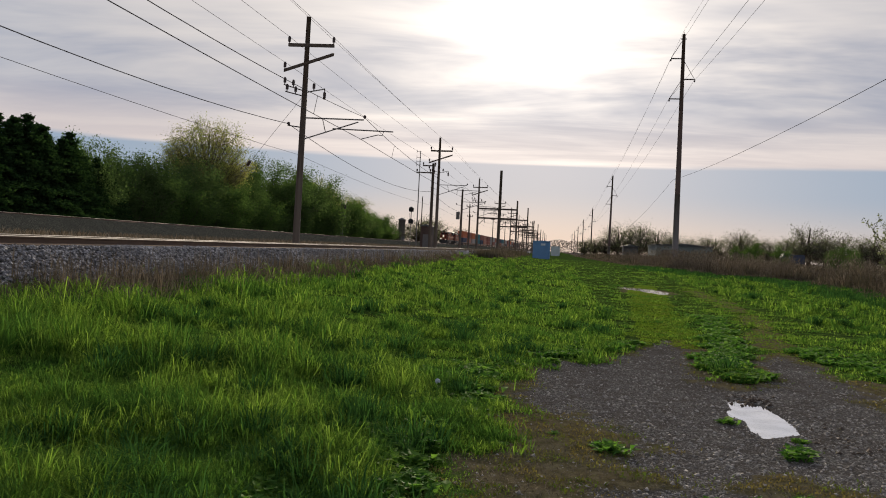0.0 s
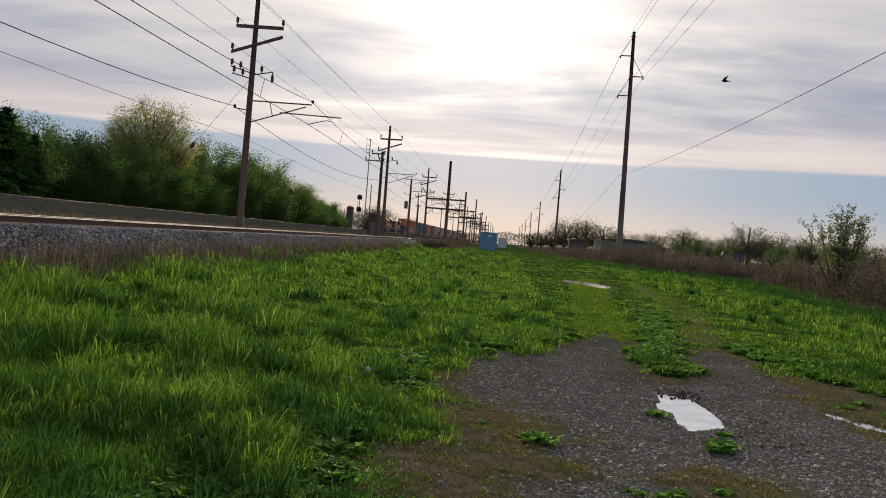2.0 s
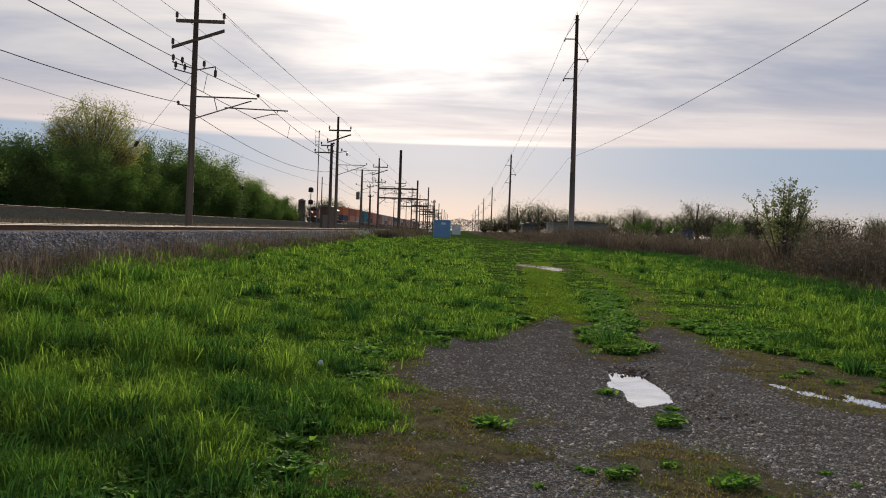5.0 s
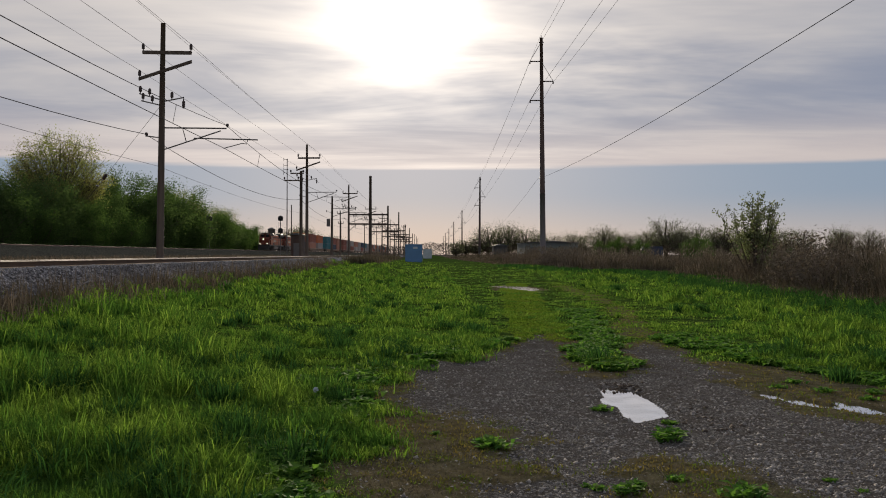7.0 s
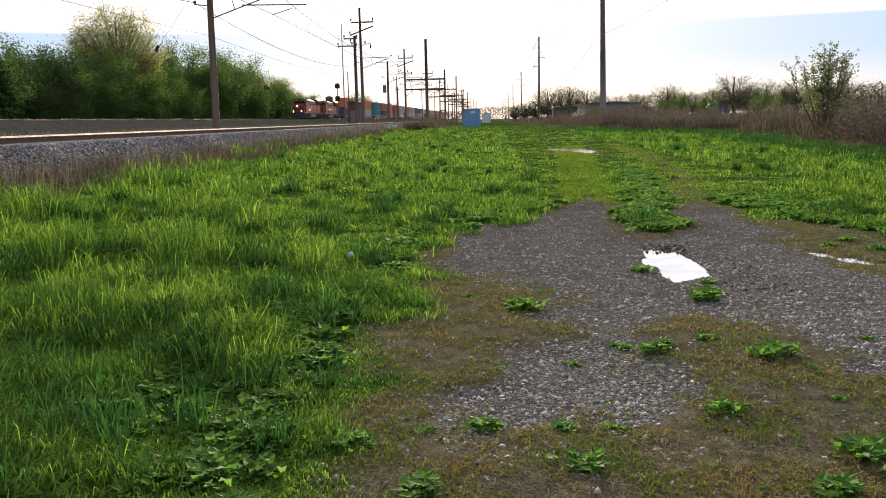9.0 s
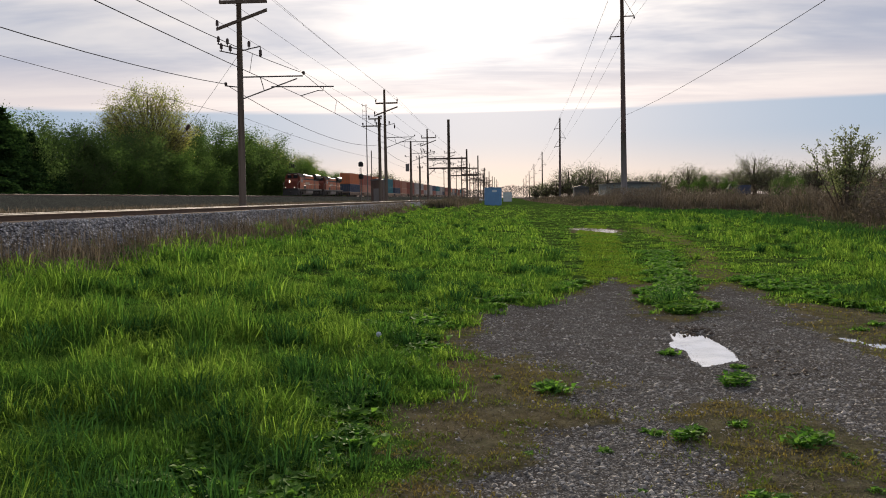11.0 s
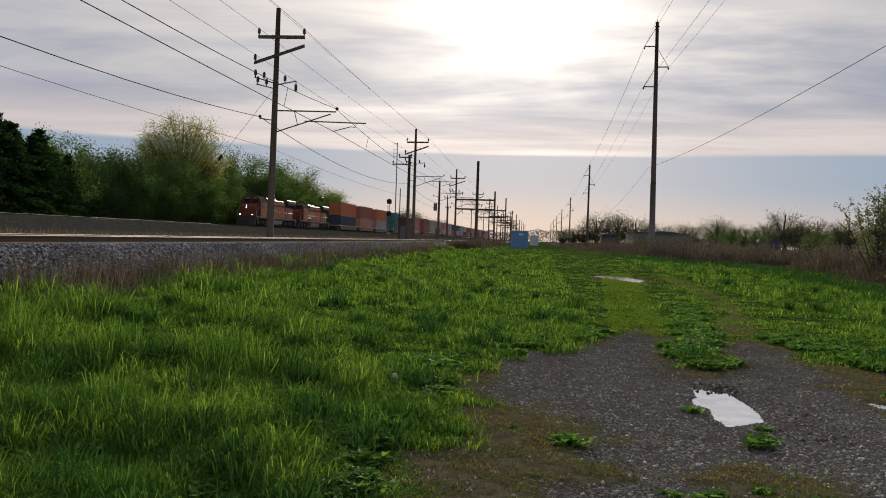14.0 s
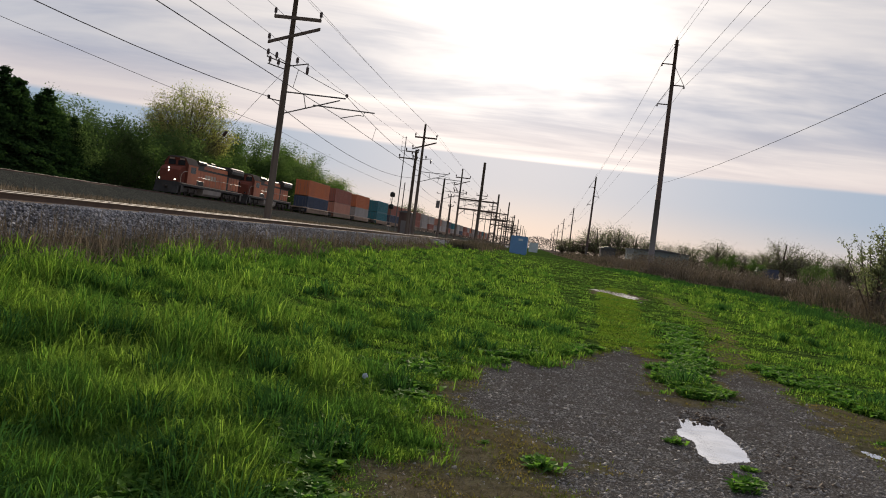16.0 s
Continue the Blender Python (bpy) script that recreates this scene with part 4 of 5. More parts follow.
def well_car(m):
    t = thing("well_car", m, "rusty tan well car carrying stacked containers", "freight car", "well cars")
    for s in (-1.42, 1.42):
        part("side_sill", Build().box(s - 0.06, s + 0.06, 0, 15.8, 0.95, 1.15, 0.02).box(s - 0.05, s + 0.05, 0, 15.8, 0.3, 0.42, 0.02).box(s - 0.02, s + 0.02, 0, 15.8, 0.42, 0.95), WELL, t)
        ribs = Build()
        for y in np.arange(0.6, 15.4, 0.75):
            ribs.box(s - 0.09, s + 0.09, y, y + 0.14, 0.35, 1.0)
        tagged(part("side_ribs", ribs, WELL, t, "row of upright side ribs"), kind="stuff")
    for y in (-2.3, 15.6):
        part("end_platform", Build().box(-1.4, 1.4, y, y + 2.5, 1.0, 1.2, 0.03), WELL, t)
    for y in (-1.5, 17.2):
        b = part("bogie", Build().box(-1.1, -0.95, y - 1.2, y + 1.2, 0.4, 0.8, 0.04).box(0.95, 1.1, y - 1.2, y + 1.2, 0.4, 0.8, 0.04).box(-1, 1, y - 0.2, y + 0.2, 0.4, 0.95), TRUCK, t)
        for dy in (-0.88, 0.88):
            part("wheelset", Build().tube([(-0.86, y + dy, 0.46), (-0.7, y + dy, 0.46)], 0.46, 14).tube([(0.7, y + dy, 0.46), (0.86, y + dy, 0.46)], 0.46, 14).tube([(-0.7, y + dy, 0.46), (0.7, y + dy, 0.46)], 0.08, 6), TRUCK, b)
    part("floor", Build().box(-1.35, 1.35, 0, 15.8, 0.25, 0.33), WELL, t)
    return t


LABELS = {
    "orange": "bright orange corrugated shipping container", "brown": "reddish brown corrugated shipping container", "teal": "teal blue corrugated shipping container",
    "navy": "dark navy blue corrugated shipping container", "grey": "pale grey corrugated shipping container", "rose": "faded rose-orange corrugated shipping container",
}
TRAIN = []                # (thing, metres behind the front of the train, height over the rail)
loco = locomotive(pose(FAR_MID, FRONT, FAR_TOP))
second = copy_thing(loco, pose(FAR_MID, FRONT + 23.8, FAR_TOP))
TRAIN += [(loco, 0.0, 0.0), (second, 23.8, 0.0)]
for ob in list(second.children_recursive):
    if ob.name.startswith("headlight_lens"):
        ob.data = ob.data.copy()
        ob.data.materials.clear()
        ob.data.materials.append(GLASS)
        ob["label"] = "unlit headlight"
tagged(second, "weathered orange diesel locomotive coupled behind the leading one")
STACKS = [("navy", "orange"), ("rose", "brown"), ("grey", "orange"), ("teal", "teal"), ("navy", "brown"), ("rose", "rose"), ("brown", "brown"), ("grey", "grey"), ("brown", "grey"), ("grey", "rose"), ("grey", "grey"),
          ("brown", "navy"), ("grey", "teal"), ("grey", "grey"), ("navy", "grey"), ("rose", "brown"), ("brown", "grey"), ("grey", "orange"), ("grey", "grey"), ("navy", "brown"), ("rose", "grey"), ("brown", "brown"),
          ("grey", "teal"), ("orange", "orange"), ("grey", "grey"), ("brown", "rose")]
masters, car, back = {}, None, 56.6
for i, pair in enumerate(STACKS):
    if car is None:
        car = unit = well_car(pose(FAR_MID, FRONT + back - 0.35, FAR_TOP))
    else:
        unit = copy_thing(car, pose(FAR_MID, FRONT + back - 0.35, FAR_TOP))
    TRAIN.append((unit, back - 0.35, 0.0))
    for level, colour in enumerate(pair):
        z = 0.34 + level * (CH + 0.02)
        m = pose(FAR_MID, FRONT + back, FAR_TOP + z)
        if colour not in masters:
            masters[colour] = box = container(colour, LABELS[colour])
            box.matrix_basis = m
        else:
            box = copy_thing(masters[colour], m)
        TRAIN.append((box, back, z))
    back += 20.3 if i % 3 != 2 else 26.6

# ---- box, buildings and other things by the path ----


def storage_box(m, mat, label):
    t = thing("storage_container", m, label, "storage container")
    b = Build()
    n = 7
    for i in range(n):
        x = -1.15 + 2.3 * i / n
        b.box(x + 0.03, x + 2.3 / n - 0.03, -0.02, 0.0, 0.2, 2.42)
    part("end_ribs", b, mat, t)
    part("body", Build().box(-1.2, 1.2, 0, 6.0, 0.08, 2.56, 0.02), mat, t)
    for x in (-1.22, 1.08):
        part("corner_post", Build().box(x, x + 0.14, -0.05, 0.1, 0, 2.6), mat, t)
    part("top_beam", Build().box(-1.22, 1.22, -0.05, 0.1, 2.45, 2.62), mat, t)
    part("bottom_beam", Build().box(-1.22, 1.22, -0.05, 0.1, 0.0, 0.18), mat, t)
    part("sign_plate", Build().box(-0.1, 0.55, -0.07, -0.045, 1.95, 2.25), PALE, t, "small pale sign plate")
    return t


storage_box(pose(-2.4, 123, float(gz(-2.4, 123)) - 0.02), BLUE, "blue steel storage container standing on the grass")
storage_box(pose(-0.75, 235, float(gz(-0.75, 235)) - 0.02), PALE, "pale blue-grey storage container far along the path")


def shed(m, w, d, h, label, mat):
    t = thing("warehouse", m, label, "building")
    part("wall", Build().box(-w / 2, w / 2, 0, d, 0, h), mat, t, "ribbed metal wall")
    part("roof", Build().prism([(-w / 2 - 0.3, h), (w / 2 + 0.3, h), (w / 2 + 0.3, h + 0.15), (0, h + 0.6), (-w / 2 - 0.3, h + 0.15)], -0.3, d + 0.3), ROOF, t)
    for i in range(int(w / 2.4)):
        x = -w / 2 + 1.2 + 2.4 * i
        part("wall_rib", Build().box(x - 0.06, x + 0.06, -0.06, 0.0, 0, h), mat, t)
    part("door", Build().box(-w / 2 + 1.0, -w / 2 + 3.0, -0.05, 0.0, 0, h * 0.75), ROOF, t, "dark roller door")
    return t


shed(pose(28.6, 200, 0.4), 12.5, 18, 3.9, "low grey-green metal warehouse behind the brush", WALL)
shed(pose(17.0, 205, 0.4), 3.4, 5, 3.2, "small dark shed beyond the dry brush", ROOF)
junk = thing("parked_truck", pose(51.5, 200, 0.6), "dark blue truck parked beyond the brush", "truck")
part("cab", Build().prism([(-1.8, 0.8), (-0.2, 0.8), (-0.2, 3.4), (-1.2, 3.4), (-1.8, 2.2)], -1.2, 1.2), PAINTS["navy"], junk)
part("truck_body", Build().box(-0.1, 3.2, -1.25, 1.25, 1.0, 3.0, 0.05), PAINTS["navy"], junk)
for x in (-1.1, 0.9, 2.4):
    part("wheel", Build().tube([(x, -1.25, 0.5), (x, -0.9, 0.5)], 0.5, 12), BLACK, junk)
part("cab_window", Build().box(-1.1, -0.4, -1.22, -1.2, 2.3, 3.1), GLASS, junk)

# ---- bird ----
bird = thing("bird", pose(4.8, 20, 5.74), "small dark bird gliding past in the air", "bird")
part("body", Build().tube([(-0.11, 0, 0.012), (-0.085, 0, 0.015), (-0.04, 0, 0), (0.04, 0, 0), (0.10, 0, 0.005), (0.17, 0, 0.008)], [0.004, 0.02, 0.034, 0.036, 0.018, 0.012], 8), BIRD, bird, smooth=True)
part("tail", Build().put([(0.10, -0.02, 0.008), (0.10, 0.02, 0.008), (0.21, 0.04, 0.01), (0.21, -0.04, 0.01), (0.10, -0.02, 0.002), (0.10, 0.02, 0.002), (0.21, 0.04, 0.006), (0.21, -0.04, 0.006)],
                         [(0, 1, 2, 3), (7, 6, 5, 4), (0, 3, 7, 4), (1, 0, 4, 5), (2, 1, 5, 6), (3, 2, 6, 7)]), BIRD, bird)
bird.scale = (0.72, 0.72, 0.72)
WINGS = []
for s in (-1, 1):
    w = Build().put([(-0.05, 0, 0), (0.05, 0, 0), (0.03, s * 0.10, 0.006), (-0.05, s * 0.11, 0.008), (0.07, s * 0.22, 0), (0.03, s * 0.20, 0.004),
                     (-0.05, 0, 0.012), (0.05, 0, 0.006), (0.03, s * 0.10, 0.01), (-0.05, s * 0.11, 0.016), (0.07, s * 0.22, 0.003), (0.03, s * 0.20, 0.008)],
                    [(0, 1, 2, 3), (3, 2, 4, 5), (9, 8, 7, 6), (11, 10, 8, 9), (0, 3, 9, 6), (3, 5, 11, 9), (5, 4, 10, 11), (4, 2, 8, 10), (2, 1, 7, 8)])
    WINGS.append((part("wing", w, BIRD, bird), s))

# ---- trees ----
rng = np.random.default_rng(7)


def leaf_cloud(points, size, spread, flat=0.0):
    """Small four-cornered leaves at points, turned at random: arrays of corners and triangles."""
    n = len(points)
    a, b = rng.normal(size=(n, 3)), rng.normal(size=(n, 3))
    a[:, 2] *= 1 - flat
    a /= np.linalg.norm(a, axis=1)[:, None]
    b -= a * (a * b).sum(1)[:, None]
    b /= np.linalg.norm(b, axis=1)[:, None]
    s = size * rng.uniform(1 - spread, 1 + spread, (n, 1))
    v = np.stack([points - a * s, points + b * s * 0.5, points + a * s, points - b * s * 0.5], 1).reshape(-1, 3)
    k = np.arange(n)[:, None] * 4
    t = np.concatenate([k + [0, 1, 2], k + [0, 2, 3]])
    return v, t


def limbs(height, spread, levels, trunk, start=0.25, seed=1, droop=0.0, kids=4):
    """A trunk with limbs: a Build of bars, and the ends of the finest ones."""
    r = random.Random(seed)
    b, tips = Build(), []

    def grow(p, d, length, rad, level):
        pts, rs, q = [p], [rad], p
        n = 4 if level < 2 else 3
        for i in range(n):
            d = (d + Vector((r.uniform(-1, 1), r.uniform(-1, 1), r.uniform(-0.5, 0.7) - droop)) * 0.16).normalized()
            q = q + d * (length / n)
            pts.append(q)
            rs.append(rad * (1 - 0.75 * (i + 1) / n))
        b.tube(pts, rs, 6 if level == 0 else 4 if level < 2 else 3, cap=False)
        if level >= levels:
            tips.extend(pts[1:])
            return
        for i in range(kids + (4 if level == 0 else 0)):
            u = r.uniform(start if level == 0 else 0.25, 1.0)
            k = min(int(u * n), n - 1)
            base = pts[k].lerp(pts[k + 1], u * n - k)
            az = r.uniform(0, 2 * math.pi)
            side = Vector((math.cos(az), math.sin(az), 0))
            nd = (d * r.uniform(0.35, 0.9) + side * r.uniform(0.5, 1.0) * spread + Vector((0, 0, 0.15))).normalized()
            grow(base, nd, length * r.uniform(0.42, 0.68) * (1.1 - 0.45 * u if level == 0 else 1), rs[k] * 0.55, level + 1)

    grow(Vector((0, 0, -0.5)), Vector((0, 0, 1)), height * 0.8, trunk, 0)
    return b, np.array([tuple(p) for p in tips])


def tree(name, label, height, spread, levels, trunk, leaf_mat, count, size, puff, seed, wood=None, kids=4, start=0.25, low=0.0):
    """A tree or bush with trunk, limbs and a crown of small leaves round the finest limbs."""
    t = thing(name, pose(0, 0, -500), label, "tree")
    b, tips = limbs(height, spread, levels, trunk, start, seed, 0, kids)
    part("trunk", b, wood or BARK, t)
    pick = tips[rng.integers(0, len(tips), count)] + rng.normal(size=(count, 3)) * puff
    if low:
        k = int(count * low)
        a = rng.uniform(0, 2 * math.pi, k)
        rr = np.sqrt(rng.uniform(0, 1, k)) * height * 0.33
        pick[:k] = np.stack([rr * np.cos(a), rr * np.sin(a), rng.uniform(0.0, 0.5, k) * height], 1)
    pick[:, 2] = np.maximum(pick[:, 2], 0.1)
    v, tri = leaf_cloud(pick, size, 0.5)
    ob = new("crown", fast_mesh("crown", v, tri, leaf_mat))
    ob.parent = t
    return t


def dome_tree(name, label, height, radius, base, ends, count, size, leaf_mat, seed):
    """A broad tree: limbs curve from the trunk to a rounded crown of fine twigs and small leaves."""
    t = thing(name, pose(0, 0, -500), label, "tree")
    r = random.Random(seed)
    b = Build()
    b.tube([(0, 0, -0.5), (0.1, 0, height * 0.3), (0.0, 0.15, height * 0.6), (0.2, 0, height * 0.9)], [0.42, 0.34, 0.2, 0.04], 8)
    mid, half = (height + base) / 2, (height - base) / 2
    twigs = []
    for i in range(ends):
        az, c = r.uniform(0, 2 * math.pi), r.uniform(-0.85, 1.0)
        k = r.uniform(0.5, 1.0) ** 0.5 * r.uniform(0.94, 1.03)
        s = math.sqrt(1 - c * c)
        end = Vector((radius * k * s * math.cos(az), radius * k * s * math.sin(az), mid + half * k * c))
        z0 = max(height * 0.18, end.z * r.uniform(0.35, 0.62) - 0.5)
        start = Vector((0.05, 0.05, z0))
        bend = start.lerp(end, 0.45) + Vector((0, 0, r.uniform(-0.3, 0.9)))
        rad = 0.05 + 0.05 * (1 - c)
        b.tube([start, bend, start.lerp(end, 0.75) + Vector((r.uniform(-0.3, 0.3), r.uniform(-0.3, 0.3), 0.3)), end], [rad, rad * 0.6, rad * 0.35, 0.012], 4, cap=False)
        for j in range(7):
            p = bend.lerp(end, r.uniform(0.15, 1.0))
            q = p + Vector((r.gauss(0, 1), r.gauss(0, 1), r.gauss(0.5, 0.8))) * 0.75
            b.tube([p, q], [0.02, 0.007], 3, cap=False)
            twigs += [q, p.lerp(q, 0.6)]
    part("trunk", b, BARK, t)
    tw = np.array([tuple(p) for p in twigs])
    pts = tw[rng.integers(0, len(tw), count)] + rng.normal(size=(count, 3)) * 0.42
    v, tri = leaf_cloud(pts, size, 0.5)
    ob = new("crown", fast_mesh("crown", v, tri, leaf_mat))
    ob.parent = t
    return t


def conifer(name, label, height, radius, seed):
    t = thing(name, pose(0, 0, -500), label, "tree")
    r = np.random.default_rng(seed)
    part("trunk", Build().tube([(0, 0, -0.5), (0, 0, height * 0.97)], [0.22, 0.03], 7), BARK, t)
    pts = []
    z = 0.6
    while z < height:
        f = 1 - z / height
        for _ in range(9):
            a, length = r.uniform(0, 2 * math.pi), radius * (f ** 0.8) * r.uniform(0.25, 1.35) + 0.1
            s = np.linspace(0.12, 1, max(3, int(length * 5)))[:, None]
            d = np.array([[math.cos(a), math.sin(a), 0.10]])
            line = d * s * length + [[0, 0, z]] - np.array([[0, 0, 1]]) * (s ** 2) * 0.22 * length
            pts.append(np.repeat(line, 8, 0) + r.normal(size=(len(line) * 8, 3)) * [0.17, 0.17, 0.12])
        z += 0.42
    v, tri = leaf_cloud(np.concatenate(pts), 0.15, 0.6)
    ob = new("crown", fast_mesh("crown", v, tri, NEEDLE))
    ob.parent = t
    return t


def make_sapling(x, y, z):
    """A young tree with several upright stems from one stool, its leaves strung along the branches."""
    t = thing("sapling", pose(x, y, z), "young many-stemmed tree with sparse small leaves above the brush", "tree")
    r = random.Random(35)
    b, spots = Build(), []
    for i in range(19):
        az, out, top = r.uniform(0, 2 * math.pi), r.uniform(0.1, 1.75), 0
        top = 4.75 - 0.62 * out + r.uniform(-0.5, 0.25)
        p = Vector((0, 0, -0.3))
        tip = Vector((math.cos(az) * out, math.sin(az) * out, top))
        mid = Vector((tip.x * 0.62, tip.y * 0.62, top * 0.5))
        b.tube([p, mid, mid.lerp(tip, 0.5) + Vector((tip.x * 0.06, tip.y * 0.06, 0)), tip], [0.045, 0.03, 0.018, 0.006], 5, cap=False)
        spots += [mid.lerp(tip, r.uniform(0.0, 1.0)) for _ in range(30)]
        for j in range(9):
            q = p.lerp(mid, r.uniform(0.55, 1)) if j < 3 else mid.lerp(tip, r.uniform(0, 0.9))
            a2 = az + r.gauss(0, 1.3)
            e = q + Vector((math.cos(a2), math.sin(a2), r.uniform(0.4, 1.3))) * r.uniform(0.3, 0.75)
            b.tube([q, q.lerp(e, 0.5) + Vector((0, 0, -0.04)), e], [0.013, 0.009, 0.004], 3, cap=False)
            spots += [q.lerp(e, r.uniform(0.25, 1.05)) for _ in range(10)]
    part("trunk", b, BARK, t)
    pts = np.array([tuple(p) for p in spots])
    pts = np.repeat(pts, 2, 0) + rng.normal(size=(len(pts) * 2, 3)) * 0.08
    v, tri = leaf_cloud(pts, 0.068, 0.4)
    ob = new("crown", fast_mesh("crown", v, tri, LEAF_BUD))
    ob.parent = t


def place(kind, x, y, z, scale, turn, wide=1.0, group=""):
    m = pose(x, y, z, 0, 0, turn) @ Matrix.Diagonal((scale * wide, scale * wide, scale, 1))
    t = copy_thing(kind, m)
    if group:
        t["group"] = group
    return t


def plant_trees():
    leafy = [tree("deciduous_tree", "bushy green broadleaf tree at the wood's edge", 11, 0.95, 3, 0.20, LEAF, 13000, 0.125, 0.6, s, low=0.30, start=0.12) for s in (3, 8, 14)]
    airy = [dome_tree("deciduous_tree", "airy spring tree with small yellowish young leaves", 19.8, 8.0, 4.6, 420, 42000, 0.115, LEAF_YOUNG, s) for s in (5,)]
    bare = [dome_tree("bare_tree", "nearly bare tree just coming into leaf", 9.0, 4.4, 1.0, 100, 3800, 0.10, LEAF_BUD, s) for s in (21, 22)]
    cone = [conifer("conifer", "dark green spruce tree", 12.5, 4.2, s) for s in (1, 2)]
    r = random.Random(5)
    # conifers
    for i, (x, y, h) in enumerate(((-51, 66, 0.9), (-51.5, 68.5, 0.98), (-52, 71, 1.0), (-51.5, 73.5, 0.93), (-51.5, 78.5, 0.97), (-51.5, 82, 0.9), (-52.5, 85.6, 0.9), (-54, 90, 0.8), (-51.5, 76, 1.04), (-53, 80, 1.0), (-52, 84, 0.98), (-53, 87.5, 0.84), (-55, 74, 1.05), (-56, 82, 1.0), (-52, 60, 0.95), (-53, 54, 1.0), (-53.5, 68, 1.08), (-54.5, 71.5, 1.06), (-56, 77.5, 1.08), (-57, 86, 0.98), (-53.5, 76.8, 1.02), (-55, 84.5, 0.95), (-54, 64, 1.05), (-55.5, 80, 1.06), (-53, 93, 0.74), (-54, 96, 0.66), (-52.5, 90.5, 0.8))):
        place(cone[i % 2], x, y, 0.8, h * 0.88, r.uniform(0, 360), 1.32, "spruces by the railway")
    # green wood behind the freight track
    y, row = 90.0, 0
    while y < 262:
        h = (0.80 if y < 112 else 0.92 if y < 150 else 1.15 if y < 190 else 1.0 if y < 215 else 0.75) * r.uniform(0.88, 1.1)
        place(leafy[r.randrange(3)], -54 + r.uniform(-1.5, 1.5), y, 0.8, h, r.uniform(0, 360), r.uniform(0.95, 1.2), "trees along the railway")
        row += 1
        if row % 2:
            place(leafy[r.randrange(3)], -60 + r.uniform(-2, 2), y + 2, 0.8, h * r.uniform(0.95, 1.12), r.uniform(0, 360), 1.15, "trees along the railway")
        y += 4.6 * max(h, 0.7)
    place(airy[0], -57.0, 131, 0.8, 1.0, 20, 1.0, "trees along the railway")
    for x, y2, s in ((-51.5, 122, 0.66), (-50.8, 127, 0.72), (-51.2, 132, 0.68), (-50.8, 137, 0.74), (-52, 112, 0.7), (-52, 104, 0.72), (-60, 105, 1.0), (-59, 112, 0.95)):
        place(leafy[r.randrange(3)], x, y2, 0.8, s, r.uniform(0, 360), 1.2, "trees along the railway")
    place(leafy[1], -57, 150, 0.8, 1.25, 80, 0.75, "trees along the railway")
    place(airy[0], -58, 196, 0.8, 0.8, 250, 1.1, "trees along the railway")
    place(airy[0], -60, 240, 0.8, 0.72, 60, 1.2, "trees along the railway")
    for x, y2, s in ((-62, 275, 1.2), (-58, 300, 1.1), (-55, 330, 1.3), (-58, 380, 1.5), (-62, 420, 1.6), (-52, 450, 1.3)):
        place(bare[r.randrange(2)], x, y2, 0.8, s, r.uniform(0, 360), 1.2, "trees along the railway")
    # distant line of spring trees on the other side
    for px, s in ((14, 0.95), (18.5, 1.0), (23, 0.9), (36, 0.75), (40.5, 0.95), (46, 0.8), (50, 0.75), (56.5, 1.2), (60, 0.85), (63.5, 1.0), (68, 0.95), (73, 0.85), (79, 0.9), (86, 0.85), (95, 0.9), (104, 0.85), (30, 0.7), (33, 0.72), (11, 0.6), (16, 0.8), (26, 0.75), (43, 0.8), (48, 0.7), (53, 0.85), (58, 0.8), (66, 0.8), (70.5, 0.75), (76, 0.85), (82, 0.8), (90, 0.9), (99, 0.8), (6, 0.5), (8.5, 0.55)):
        k = 1.35
        place(bare[r.randrange(2)], px * k, 200 * k + r.uniform(-8, 8), 0.4, s * k * 0.95, r.uniform(0, 360), 1.15, "distant trees")
    for x, y2, s in ((38, 190, 0.42), (43, 196, 0.46), (47, 188, 0.38), (57, 185, 0.5), (62, 190, 0.46), (67, 180, 0.44), (53, 160, 0.3), (45, 120, 0.2), (40, 95, 0.2)):
        place(leafy[r.randrange(3)], x, y2, 0.3, s * r.uniform(0.75, 1.05), r.uniform(0, 360), 1.3, "green bushes beyond the brush")
    shrub = tree("dry_shrub", "leafless tangled brown shrub in the dry brush", 3.2, 1.1, 3, 0.04, STRAW, 500, 0.06, 0.2, 44, wood=TWIG, kids=5, start=0.02)
    for i in range(52):
        y2 = 22 + 110 * r.random() ** 1.3
        place(shrub, float(brush_edge(y2)) + 0.6 + r.uniform(0, 7), y2, float(gz(14, y2)), r.uniform(0.45, 0.95), r.uniform(0, 360), 1.3, "dry shrubs")
    for i in range(7):
        y2 = r.uniform(88, 135)
        place(shrub, -7.3 + r.uniform(-0.9, 0.9), y2, float(gz(-7.3, y2)), r.uniform(0.4, 0.8), r.uniform(0, 360), 1.3, "dry shrubs")
    bare.append(shrub)
    make_sapling(17.3, 45.0, 0.1)
    for k in leafy + airy + bare + cone:
        for o in list(k.children_recursive) + [k]:
            bpy.data.objects.remove(o)


plant_trees()

# ---- grass and dry brush ----


